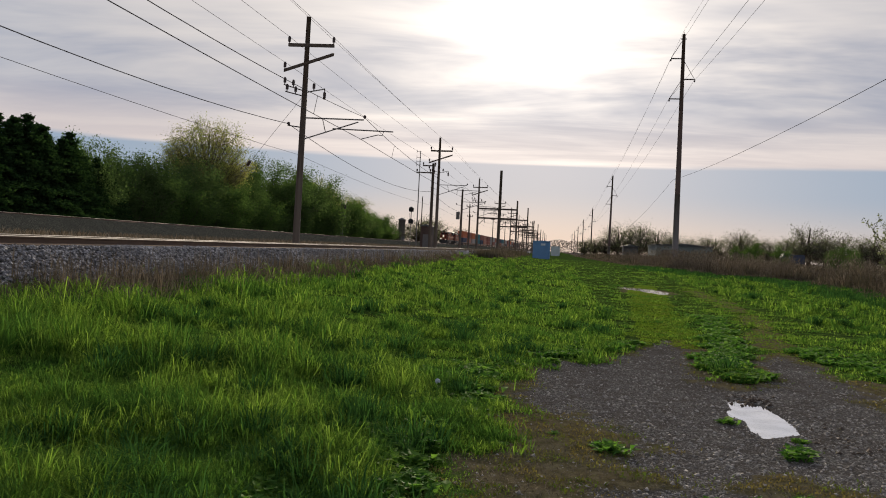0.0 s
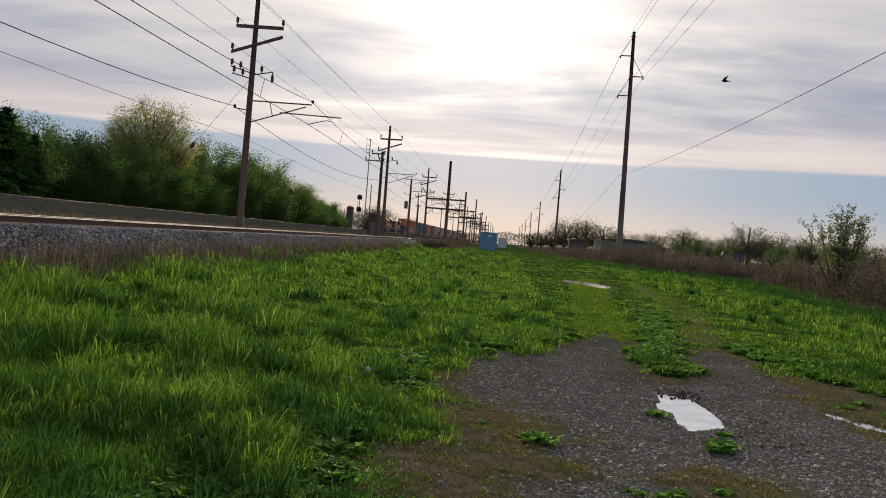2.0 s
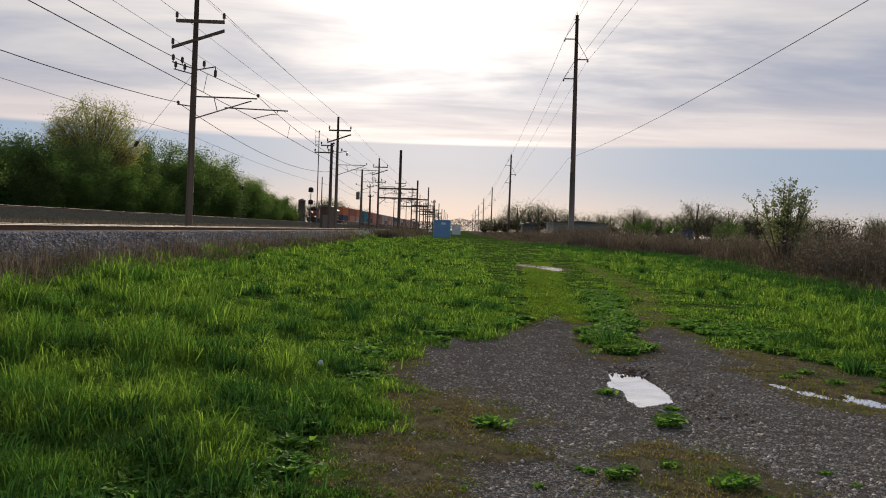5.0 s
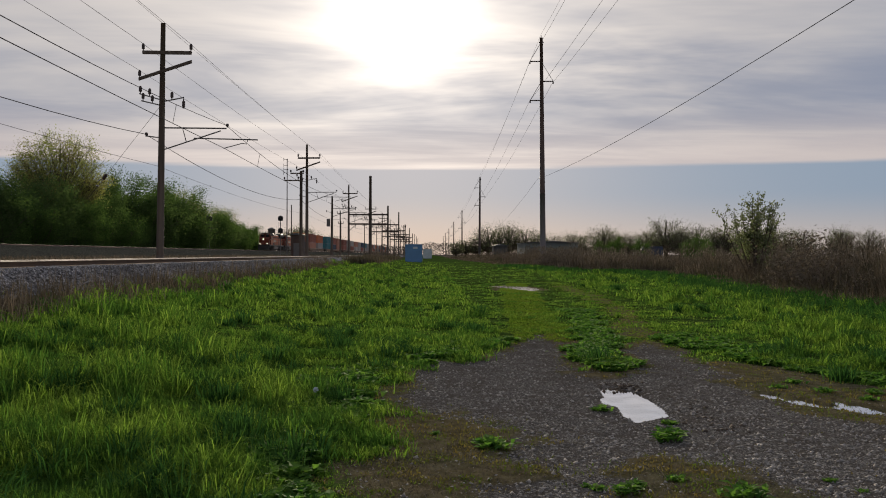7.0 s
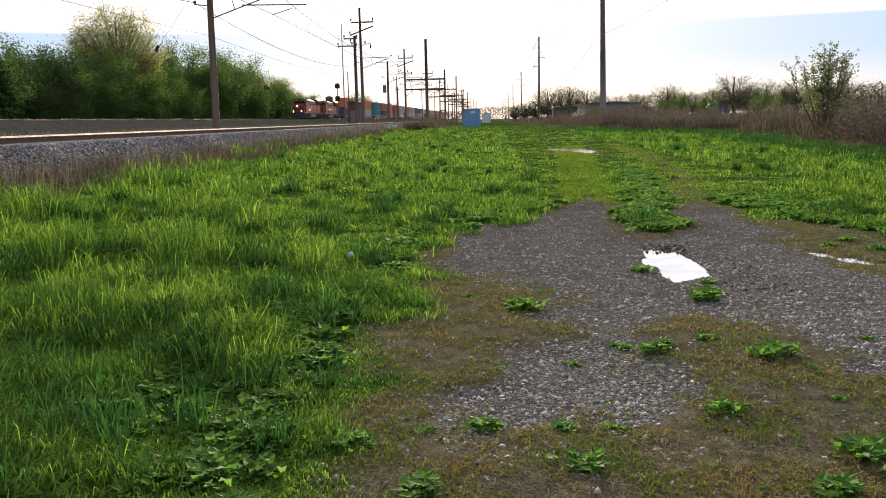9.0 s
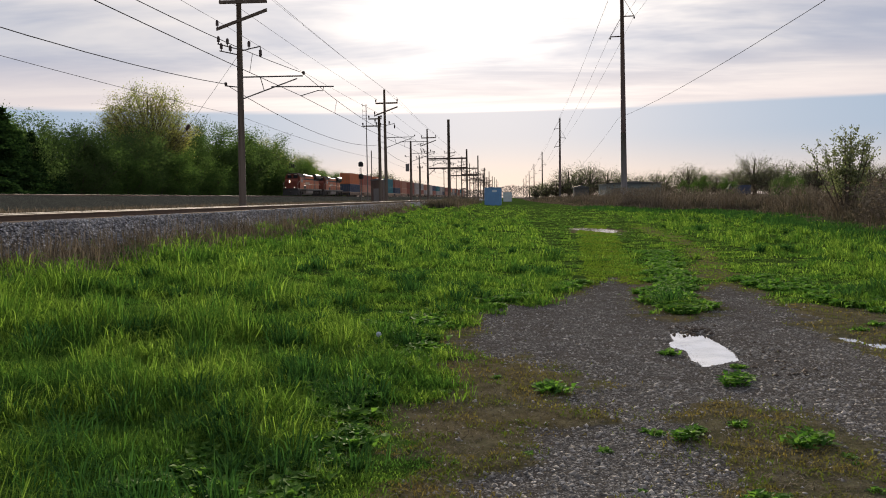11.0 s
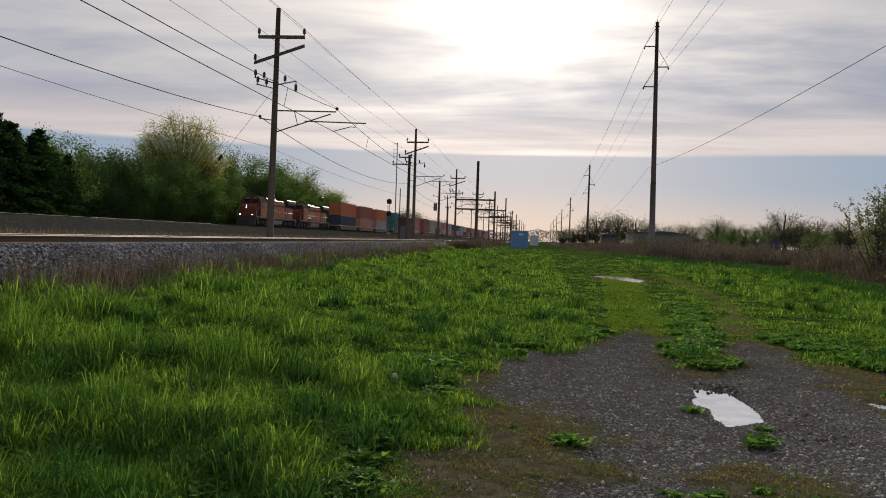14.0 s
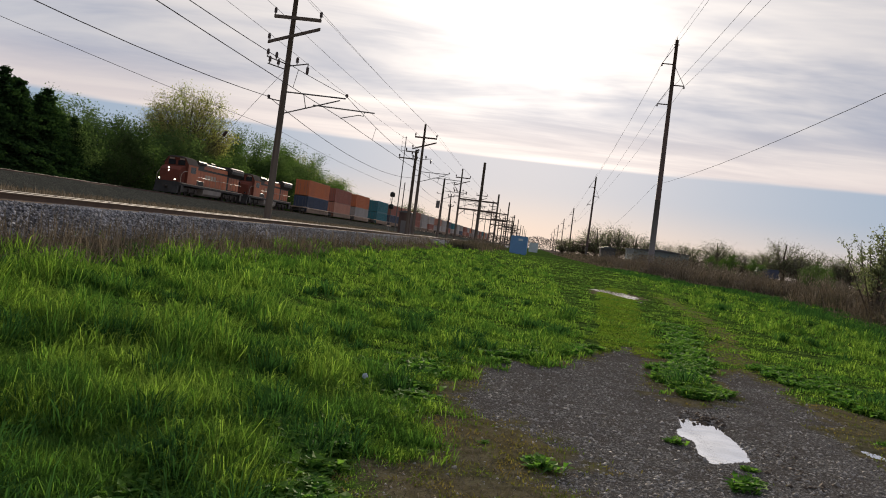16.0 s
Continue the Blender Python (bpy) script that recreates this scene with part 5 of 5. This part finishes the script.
def blades(name, x, y, z, h, w, lean, mat, label, bend=0.35, out=None, droop=0.0):
    """Grass blades or stalks standing at the given places: a tapering strip of three triangles each. droop lets the tips of some hang."""
    n = len(x)
    a = rng.uniform(0, 2 * math.pi, n) if out is None else out + rng.normal(size=n) * 0.6
    dx, dy = np.cos(a), np.sin(a)
    face = a + math.pi / 2 + rng.normal(size=n) * 0.5
    sx, sy = np.cos(face) * w / 2, np.sin(face) * w / 2
    l = lean * h * rng.uniform(0.3, 1.2, n)
    hang = droop * rng.uniform(0, 1, n) ** 2
    base = np.stack([x, y, z - 0.01], -1)
    mid = base + np.stack([dx * l * bend, dy * l * bend, h * (0.55 + 0.12 * hang)], -1)
    far = l * (1 + 0.5 * hang)
    tip = base + np.stack([dx * far, dy * far, h * np.clip(1 - 0.25 * lean - 0.55 * hang, 0.25, 1)], -1)
    side = np.stack([sx, sy, np.zeros(n)], -1)
    v = np.stack([base - side, base + side, mid - side * 0.8, mid + side * 0.8, tip], 1).reshape(-1, 3)
    k = np.arange(n)[:, None] * 5
    t = np.concatenate([k + [0, 1, 3], k + [0, 3, 2], k + [2, 3, 4]])
    return tagged(new(name, fast_mesh(name, v, t, mat)), label, "grass", kind="stuff")


def scatter(n, d0, d1, fall, half=0.85):
    """Places over the field ahead, denser near its start: distance falls off by the given power."""
    u = rng.uniform(0, 1, n)
    p = 1 - fall
    d = (d0 ** p + u * (d1 ** p - d0 ** p)) ** (1 / p)
    return (rng.uniform(-1, 1, n) * (half * d + 1.5)), d


def tufts(n, d0, d1, fall, per, half=0.85):
    """Blades gathered in tufts that lean outwards: places, lean and size of each tuft, repeated for its blades."""
    cx, cy = scatter(n, d0, d1, fall, half)
    keep = (rng.uniform(size=n) > bare_amount(cx, cy) * 1.05) & (rng.uniform(size=n) > dry_amount(cx, cy)) & (cx > -8.8) & (cx < 26)
    cx, cy = cx[keep], cy[keep]
    size = 0.35 + 1.3 * rng.uniform(0, 1, len(cx)) ** 2.2 * (0.3 + 1.2 * vnoise(cx, cy, 1.6, 73, 2))
    k = rng.integers(per // 2, per + per // 2, len(cx))
    return np.repeat(cx, k), np.repeat(cy, k), np.repeat(size, k)


def on_track(x, y):
    """Where wheels keep the grass short beyond the gravel."""
    return (x > 1.4) & (x < 6.4 + 0.02 * y) & (y > 14)


def plant_grass():
    tx, ty, size = tufts(34000, 2.6, 90, 1.35, 21)
    r = np.abs(rng.normal(size=len(tx))) * 0.06 * (0.6 + 0.4 * size) * (1 + 0.02 * ty)
    a = rng.uniform(0, 2 * math.pi, len(tx))
    x, y = tx + r * np.cos(a), ty + r * np.sin(a)
    low = 0.45 + 0.55 * step(-inside(x, y, BARE), 0.0, 0.9)
    low = np.where(on_track(x, y), low * 0.38, low)
    lump = vnoise(tx, ty, 0.75, 75, 3)
    h = (0.06 + 0.17 * size) * (0.30 + 1.5 * step(lump, 0.28, 0.75)) * rng.uniform(0.4, 1.25, len(x)) * low * (0.8 + 0.35 * step(-x, 0.5, 4) + 0.3 * step(x, 6.5, 9))
    blades("grass", x, y, gz(x, y), h, (0.0024 + 0.00068 * np.clip(y, 3, 70)) * (0.75 + 0.3 * size), 1.0, GRASS, "lush uneven tufts of spring grass in the field", out=a, droop=1.0)
    # coarse dark tufts that stand out of the rest
    n = 520
    cx, cy = scatter(n, 3.2, 60, 1.2, 0.8)
    keep = (bare_amount(cx, cy) < 0.05) & (dry_amount(cx, cy) < 0.2) & (cx > -8) & ~on_track(cx, cy)
    cx, cy = np.append(cx[keep], [-10.1 + 3, -6.7, -3.75, -2.3, -1.5, -3.9]), np.append(cy[keep], [37.5, 28.0, 8.95, 12.3, 14.3, 17.8])
    big = np.append(rng.uniform(0.5, 1.1, keep.sum()), [1.3, 1.2, 1.3, 1.1, 1.2, 1.2])
    k = 80
    a2 = rng.uniform(0, 2 * math.pi, len(cx) * k)
    r2 = np.abs(rng.normal(size=len(cx) * k)) * 0.14 * np.repeat(big, k)
    x2, y2 = np.repeat(cx, k) + r2 * np.cos(a2), np.repeat(cy, k) + r2 * np.sin(a2)
    blades("tall_grass", x2, y2, gz(x2, y2), np.repeat(big, k) * rng.uniform(0.16, 0.40, len(x2)), 0.005 + 0.0009 * y2, 0.75, GRASS_DARK, "coarse dark green tufts standing above the grass", out=a2, droop=0.6)
    x, y = scatter(420000, 2.6, 130, 1.25)
    keep = (rng.uniform(size=len(x)) > bare_amount(x, y) * 1.02) & (rng.uniform(size=len(x)) > dry_amount(x, y) * 0.97) & (x > -8.8) & (x < 26)
    x, y = x[keep], y[keep]
    h = (0.04 + 0.16 * step(vnoise(x, y, 0.75, 75, 3), 0.25, 0.8)) * rng.uniform(0.5, 1.3, len(x))
    h = np.where(on_track(x, y), h * 0.5, h)
    blades("short_grass", x, y, gz(x, y), h, 0.0030 + 0.0008 * np.clip(y, 3, 70), 1.0, GRASS, "short thick grass under the taller tufts", droop=0.7)
    # low yellowish lawn of moss and fine grass in the wheel tracks
    x, y = rng.uniform(1.2, 8.0, 150000), 14.5 + 33 * rng.uniform(0, 1, 150000) ** 1.5
    left, right = ruts(x, y)
    keep = (left + 0.7 * (vnoise(x, y, 0.9, 79) - 0.5) > 0.3) | (rng.uniform(size=len(x)) < right * 0.25)
    keep &= gravel_amount(x, y) < 0.3
    x, y = x[keep], y[keep]
    blades("mossy_lawn", x, y, gz(x, y), rng.uniform(0.015, 0.05, len(x)), 0.010 + 0.0008 * y, 1.2, LAWN, "low yellow-green moss and fine grass in the wheel track")
    # thin tufts and sprouts on the bare track
    x, y = scatter(230000, 2.6, 30, 1.6, 0.7)
    keep = (bare_amount(x, y) > 0.3) & (rng.uniform(size=len(x)) > gravel_amount(x, y) * 0.995) & (vnoise(x, y, 0.4, 77) > 0.40)
    x, y = x[keep], y[keep]
    blades("sprouts", x, y, gz(x, y), rng.uniform(0.012, 0.06, len(x)), 0.004 + 0.0010 * y, 1.2, SEEDLING, "sparse yellowish sprouts and moss on bare soil")
    # dead straw lying about on the track
    x, y = scatter(90000, 2.6, 16, 1.4, 0.6)
    keep = (bare_amount(x, y) > 0.3) & (rng.uniform(size=len(x)) > gravel_amount(x, y) * 0.97)
    x, y = x[keep], y[keep]
    blades("dead_grass", x, y, gz(x, y) + 0.005, rng.uniform(0.01, 0.05, len(x)), 0.003 + 0.0005 * y, 2.6, STRAW, "short dead grass lying on bare soil")


def plant_brush():
    n = 15000
    y = 10 + 120 * rng.uniform(0, 1, n) ** 1.7
    x = -7.3 - 0.012 * np.clip(y, 0, 80) - rng.uniform(-0.5, 0.7, n) * (1.0 - 0.3 * step(y, 40, 100))
    keep = rng.uniform(size=n) < 0.25 + vnoise(x, y, 1.0, 81)
    x, y = x[keep], y[keep]
    blades("dry_weeds", x, y, gz(x, y), (0.06 + 0.42 * vnoise(x, y, 1.3, 83) ** 1.5) * rng.uniform(0.4, 1.2, len(x)), 0.008 + 0.0005 * y, 0.55, BRUSH, "dead brown weeds along the foot of the railway bank", droop=0.6)
    # a stand of taller dead weeds where the bank comes nearest
    n = 1500
    y = 13 + 17 * rng.uniform(0, 1, n) ** 1.2
    x = -7.45 + rng.normal(size=n) * 0.4
    blades("dead_weeds", x, y, gz(x, y), (0.25 + 0.75 * vnoise(x, y, 1.1, 84)) * rng.uniform(0.35, 1.1, n), 0.006 + 0.0004 * y, 0.7, STRAW, "stand of tall dead weeds before the ballast", droop=1.0)
    # tall brush on the other side: clumps of stems, thin at the grassy edge
    clumps = 6500
    cy = 16 + 260 * rng.uniform(0, 1, clumps) ** 1.9
    deep = rng.uniform(0, 1, clumps) ** 1.3
    cx = brush_edge(cy) - 0.9 + deep * (10 + 0.14 * cy)
    k = 26
    a = rng.uniform(0, 2 * math.pi, clumps * k)
    r = np.abs(rng.normal(size=clumps * k)) * np.repeat(0.22 + 0.002 * cy, k)
    x, y = np.repeat(cx, k) + r * np.cos(a), np.repeat(cy, k) + r * np.sin(a)
    edge = np.repeat(step(cx - brush_edge(cy) + 1.6 * (vnoise(cx, cy, 2.0, 86) - 0.5), -0.9, 2.6), k)
    tall = np.repeat((0.6 + 1.3 * vnoise(cx, cy, 4.0, 87, 2) + 0.8 * vnoise(cx, cy, 1.2, 88, 2)) * rng.uniform(0.6, 1.15, clumps), k)
    tall = tall * (1.0 + 0.30 * (1 - step(y, 22, 44)) - 0.28 * step(y, 50, 75))
    h = (0.22 + 0.95 * edge) * tall * rng.uniform(0.35, 1.1, len(x))
    pale = np.repeat(rng.uniform(size=clumps) < 0.3 + 0.5 * step(cy, 45, 90) * vnoise(cx, cy, 6.0, 92), k)
    for pick, mat, label in ((~pale, BRUSH, "thick dark dry brush with tangled brown stems"), (pale, STRAW, "clumps of pale dry stems in the brush")):
        blades("dry_brush", x[pick], y[pick], gz(x[pick], y[pick]), h[pick], 0.0085 + 0.00062 * y[pick], 0.5, mat, label, out=a[pick], droop=0.8)
    # pale feathery plumes at the tops of the reeds
    n = 2300
    y = 17 + 85 * rng.uniform(0, 1, n) ** 1.7
    x = brush_edge(y) + 1.2 + rng.uniform(0, 1, n) ** 1.2 * 7
    top = (1.25 + 1.3 * vnoise(x, y, 2.5, 89, 2) + 0.75 * (1 - step(y, 22, 42))) * rng.uniform(0.8, 1.12, n)
    blades("tall_reeds", x, y, gz(x, y), top, 0.008 + 0.0003 * y, 0.25, STRAW, "tall pale wispy dry reeds above the brush", out=np.full(n, 0.6))
    k = 9
    px, py = np.repeat(x, k) + rng.normal(size=n * k) * 0.09, np.repeat(y, k) + rng.normal(size=n * k) * 0.09
    pz = np.repeat(gz(x, y) + top * 0.86, k) + rng.normal(size=n * k) * 0.14
    blades("reed_plumes", px, py, pz, rng.uniform(0.10, 0.26, n * k), 0.010 + 0.0003 * py, 0.8, STRAW, "feathery seed plumes of the dry reeds", out=np.full(n * k, 0.6), droop=1.0)
    # greener rank grass along the foot of the brush
    n = 26000
    y = 15 + 75 * rng.uniform(0, 1, n) ** 1.6
    x = brush_edge(y) - 0.8 + rng.normal(size=n) * 1.0
    blades("rank_grass", x, y, gz(x, y), rng.uniform(0.15, 0.5, n) * (0.4 + vnoise(x, y, 1.5, 90)), 0.006 + 0.0008 * y, 0.7, GRASS_DARK, "rank dark grass at the foot of the brush", droop=0.7)
    n = 2200
    y = 12 + 60 * rng.uniform(0, 1, n) ** 1.5
    x = -7.7 - 0.012 * y - rng.uniform(-0.4, 0.5, n)
    blades("dry_stalks", x, y, gz(x, y), rng.uniform(0.2, 0.75, n), 0.005 + 0.0003 * y, 0.3, STRAW, "thin dead stalks standing before the ballast")
    # brush at the feet of the gantry poles and between the railways
    n = 16000
    y = 85 + 70 * rng.uniform(0, 1, n)
    x = -7.2 + rng.normal(size=n) * 0.8
    blades("dry_brush", x, y, gz(x, y), rng.uniform(0.4, 1.7, n) * vnoise(x, y, 6, 91), 0.06, 0.35, BRUSH, "dry brown brush around the railway poles")
    n = 14000
    y = 20 + 180 * rng.uniform(0, 1, n) ** 1.4
    x = rng.uniform(-37.5, -16, n)
    blades("dry_weeds", x, y, gz(x, y), rng.uniform(0.15, 0.6, n) * (0.4 + vnoise(x, y, 4, 93)), 0.05, 0.5, STRAW, "dry weeds on the ground between the railway tracks")


plant_grass()
plant_brush()


def weed(name, label, leaves, size, seed, mat=None):
    """A rosette or clump of broad leaves, each folded along its middle."""
    r = random.Random(seed)
    t = thing(name, pose(0, 0, -500), label, "weed", "weeds on the track")
    b = Build()
    for i in range(leaves):
        a, el = r.uniform(0, 2 * math.pi), r.uniform(0.25, 1.2)
        l, w = size * r.uniform(0.6, 1.1), size * r.uniform(0.16, 0.28)
        o = Vector((r.gauss(0, size * 0.45), r.gauss(0, size * 0.45), 0))
        d, s = Vector((math.cos(a), math.sin(a), 0)), Vector((-math.sin(a), math.cos(a), 0))
        up = Vector((0, 0, 1))
        p0, p1, p2 = o, o + d * l * 0.5 * math.cos(el) + up * l * 0.55 * math.sin(el), o + d * l * math.cos(el * 0.7) + up * l * 0.7 * math.sin(el)
        k = up * w * 0.3
        b.put([p0, p1 - s * w + k, p1, p1 + s * w + k, p2], [(0, 2, 1), (0, 3, 2), (1, 2, 4), (2, 3, 4)])
    part("leaves", b, mat or WEED, t)
    return t


def plant_weeds():
    kinds = [weed("broadleaf_weed", "green broad-leaved weed growing in the gravel", 46, 0.11, s) for s in (1, 2, 3)]
    r = random.Random(11)
    spots = [(2.08, 7.45, 1.3), (2.2, 7.7, 1.0), (2.3, 8.15, 0.7), (0.55, 7.1, 1.3), (0.45, 7.25, 0.8), (1.8, 8.85, 0.9), (1.33, 5.75, 0.9), (1.45, 5.85, 0.7), (1.74, 5.98, 0.6), (2.11, 5.59, 1.1), (2.0, 5.5, 0.8),
             (1.48, 4.53, 0.9), (0.22, 4.37, 0.9), (0.6, 4.31, 0.7), (0.3, 13.5, 1.7), (0.41, 14.2, 1.5), (0.15, 13.2, 1.4), (4.6, 10.7, 0.9), (4.69, 10.05, 1.0), (4.3, 10.4, 0.7), (0.06, 7.6, 0.5), (-0.4, 6.93, 0.7),
             (0.69, 3.8, 0.9), (1.97, 3.95, 1.2), (1.7, 3.52, 1.0), (-0.43, 4.07, 0.9), (-0.03, 3.52, 1.0), (4.95, 9.5, 0.8), (5.2, 9.9, 1.0)]
    while len(spots) < 330:         # leafy strip between the two wheel tracks
        x, y = r.uniform(1.9, 4.7), 11.3 + 13.5 * r.random() ** 2.6
        if float(island(x, y)) > 0.5:
            spots.append((x, y, r.uniform(0.7, 1.5)))
    for i in range(110):            # fringe of the grass on both sides
        y = r.uniform(10.5, 17)
        spots.append((float(np.interp(y, [10.3, 12.2, 14, 16], [5.5, 4.9, 4.5, 4.3])) + abs(r.gauss(0, 0.5)), y, r.uniform(0.8, 1.4)))
    for i in range(230):
        y = 2.8 + 4.4 * r.random() ** 1.4
        spots.append((-0.75 - abs(r.gauss(0, 1.3)), y, r.uniform(0.6, 1.25)))
    for i in range(90):
        y = r.uniform(6, 16)
        spots.append((float(np.interp(y, [6, 11, 13, 15, 17], [-0.7, -0.6, 0.2, 1.3, 1.9])) - abs(r.gauss(0, 0.5)), y, r.uniform(0.7, 1.6)))
    for i in range(36):            # seedlings scattered over the bare soil
        spots.append((r.uniform(-0.3, 3.2), r.uniform(3.2, 6.2), r.uniform(0.2, 0.5)))
    spots.sort(key=lambda p: p[1])
    rest = Build()
    for i, (x, y, s) in enumerate(spots):
        m = pose(x, y, float(gz(x, y)) - 0.005, 0, 0, r.uniform(0, 360)) @ Matrix.Scale(s, 4)
        kind = kinds[r.randrange(3)]
        if i < 280:
            copy_thing(kind, m)
        else:
            me = kind.children[0].data
            rest.put([m @ v.co for v in me.vertices], [tuple(p.vertices) for p in me.polygons])
    tagged(new("weed_patch", rest.mesh("weed_patch", WEED)), "dense patches of leafy green weeds farther along the track", "weeds", kind="stuff")
    for k in kinds:
        for o in list(k.children_recursive) + [k]:
            bpy.data.objects.remove(o)


def stones(name, x, y, z, size, mat, label):
    """Loose angular stones: eight faces each."""
    n = len(x)
    d = np.array([[1, 0, 0], [0, 1, 0], [-1, 0, 0], [0, -1, 0], [0, 0, 0.7], [0, 0, -0.5]], float)
    v = d[None] * rng.uniform(0.6, 1.2, (n, 6, 1)) * size[:, None, None] + rng.normal(size=(n, 6, 3)) * size[:, None, None] * 0.15
    a = rng.uniform(0, 2 * math.pi, n)
    c, s = np.cos(a)[:, None], np.sin(a)[:, None]
    v = np.stack([v[..., 0] * c - v[..., 1] * s, v[..., 0] * s + v[..., 1] * c, v[..., 2]], -1) + np.stack([x, y, z], -1)[:, None]
    f = np.array([[0, 1, 4], [1, 2, 4], [2, 3, 4], [3, 0, 4], [1, 0, 5], [2, 1, 5], [3, 2, 5], [0, 3, 5]])
    t = (np.arange(n)[:, None, None] * 6 + f).reshape(-1, 3)
    return tagged(new(name, fast_mesh(name, v.reshape(-1, 3), t, mat)), label, "stones", kind="stuff")


def far_woods():
    """A low hazy line of woods along the horizon."""
    n = 60000
    x = rng.uniform(-420, 520, n)
    y = rng.uniform(760, 860, n)
    top = 3.0 + 9.0 * vnoise(x, y * 0.1, 26, 101, 3) + 3.0 * vnoise(x, y * 0.1, 7, 103, 2)
    pts = np.stack([x, y, rng.uniform(0, 1, n) ** 0.8 * top], -1)
    v, tri = leaf_cloud(pts, 0.55, 0.5)
    tagged(new("far_woods", fast_mesh("far_woods", v, tri, TWIG)), "distant line of bare spring woods on the horizon", "woods", kind="stuff")


def strew_stones():
    x, y = scatter(150000, 2.8, 17, 1.3, 0.65)
    keep = rng.uniform(size=len(x)) < gravel_amount(x, y) * 0.9 + 0.06 * bare_amount(x, y)
    x, y = x[keep], y[keep]
    stones("gravel_stones", x, y, gz(x, y) - 0.001, 0.006 + 0.022 * rng.uniform(0, 1, len(x)) ** 5, PEBBLE, "small grey stones of the gravel track")
    # clods of mud round the upper rim of the puddle and beside it
    n = 150
    x, y = 2.35 + rng.normal(size=n) * 0.13, 10.45 + rng.normal(size=n) * 0.16
    x[100:], y[100:] = 2.75 + rng.normal(size=50) * 0.14, 8.3 + rng.normal(size=50) * 0.4
    stones("mud_clods", x, y, np.maximum(gz(x, y), -0.055), rng.uniform(0.012, 0.038, n), BARK, "dark clods of mud at the puddle's rim")
    n = 24000
    y = 10 + 70 * rng.uniform(0, 1, n) ** 1.6
    u = rng.uniform(0, 1, n)
    x = -8.1 - 1.1 * u
    z = 0.62 + 0.62 * np.clip(u / 0.82, 0, 1)
    stones("ballast_stones", x, y, z, rng.uniform(0.025, 0.06, n), BALLAST, "loose crushed stones on the railway ballast")


plant_weeds()
far_woods()
strew_stones()
dand = thing("dandelion", pose(-1.09, 8.05, float(gz(-1.09, 8.05))), "white dandelion seed head in the grass", "flower")
part("stem", Build().tube([(0, 0, 0), (0.01, 0, 0.3)], 0.004, 5), WEED, dand)
head = Build()
for i in range(60):
    a, c = random.uniform(0, 2 * math.pi), random.uniform(-1, 1)
    s = math.sqrt(1 - c * c)
    p = Vector((s * math.cos(a), s * math.sin(a), c)) * 0.025
    head.tube([Vector((0.01, 0, 0.32)), Vector((0.01, 0, 0.32)) + p], [0.001, 0.006], 3)
part("seed_head", head, PALE, dand)


def motions():
    times = [-4.0, 0.0, 4.0, 8.0, 12.0, 16.0, 20.0]
    for ob, behind, z in TRAIN:
        walk(ob, [(t, pose(FAR_MID, FRONT - SPEED * t + behind, FAR_TOP + z)) for t in times])
    walk(bird, [(t, pose(4.85 - 12.35 * (t - 2.0), 20, 5.74 + 0.06 * math.sin(t * 3), 0, 0, 0)) for t in (-4.0, 0.0, 2.0, 4.0, 8.0, 12.0, 16.0, 20.0)])
    for wing, s in WINGS:
        rows = [(0.0, pose(0, 0, 0, 20 * s, 0, 0))] + [(1.5 + 0.1 * i, pose(0, 0, 0, s * (40 if i % 2 else -25), 0, 0)) for i in range(20)] + [(16.0, pose(0, 0, 0, 20 * s, 0, 0))]
        walk(wing, rows)


motions()
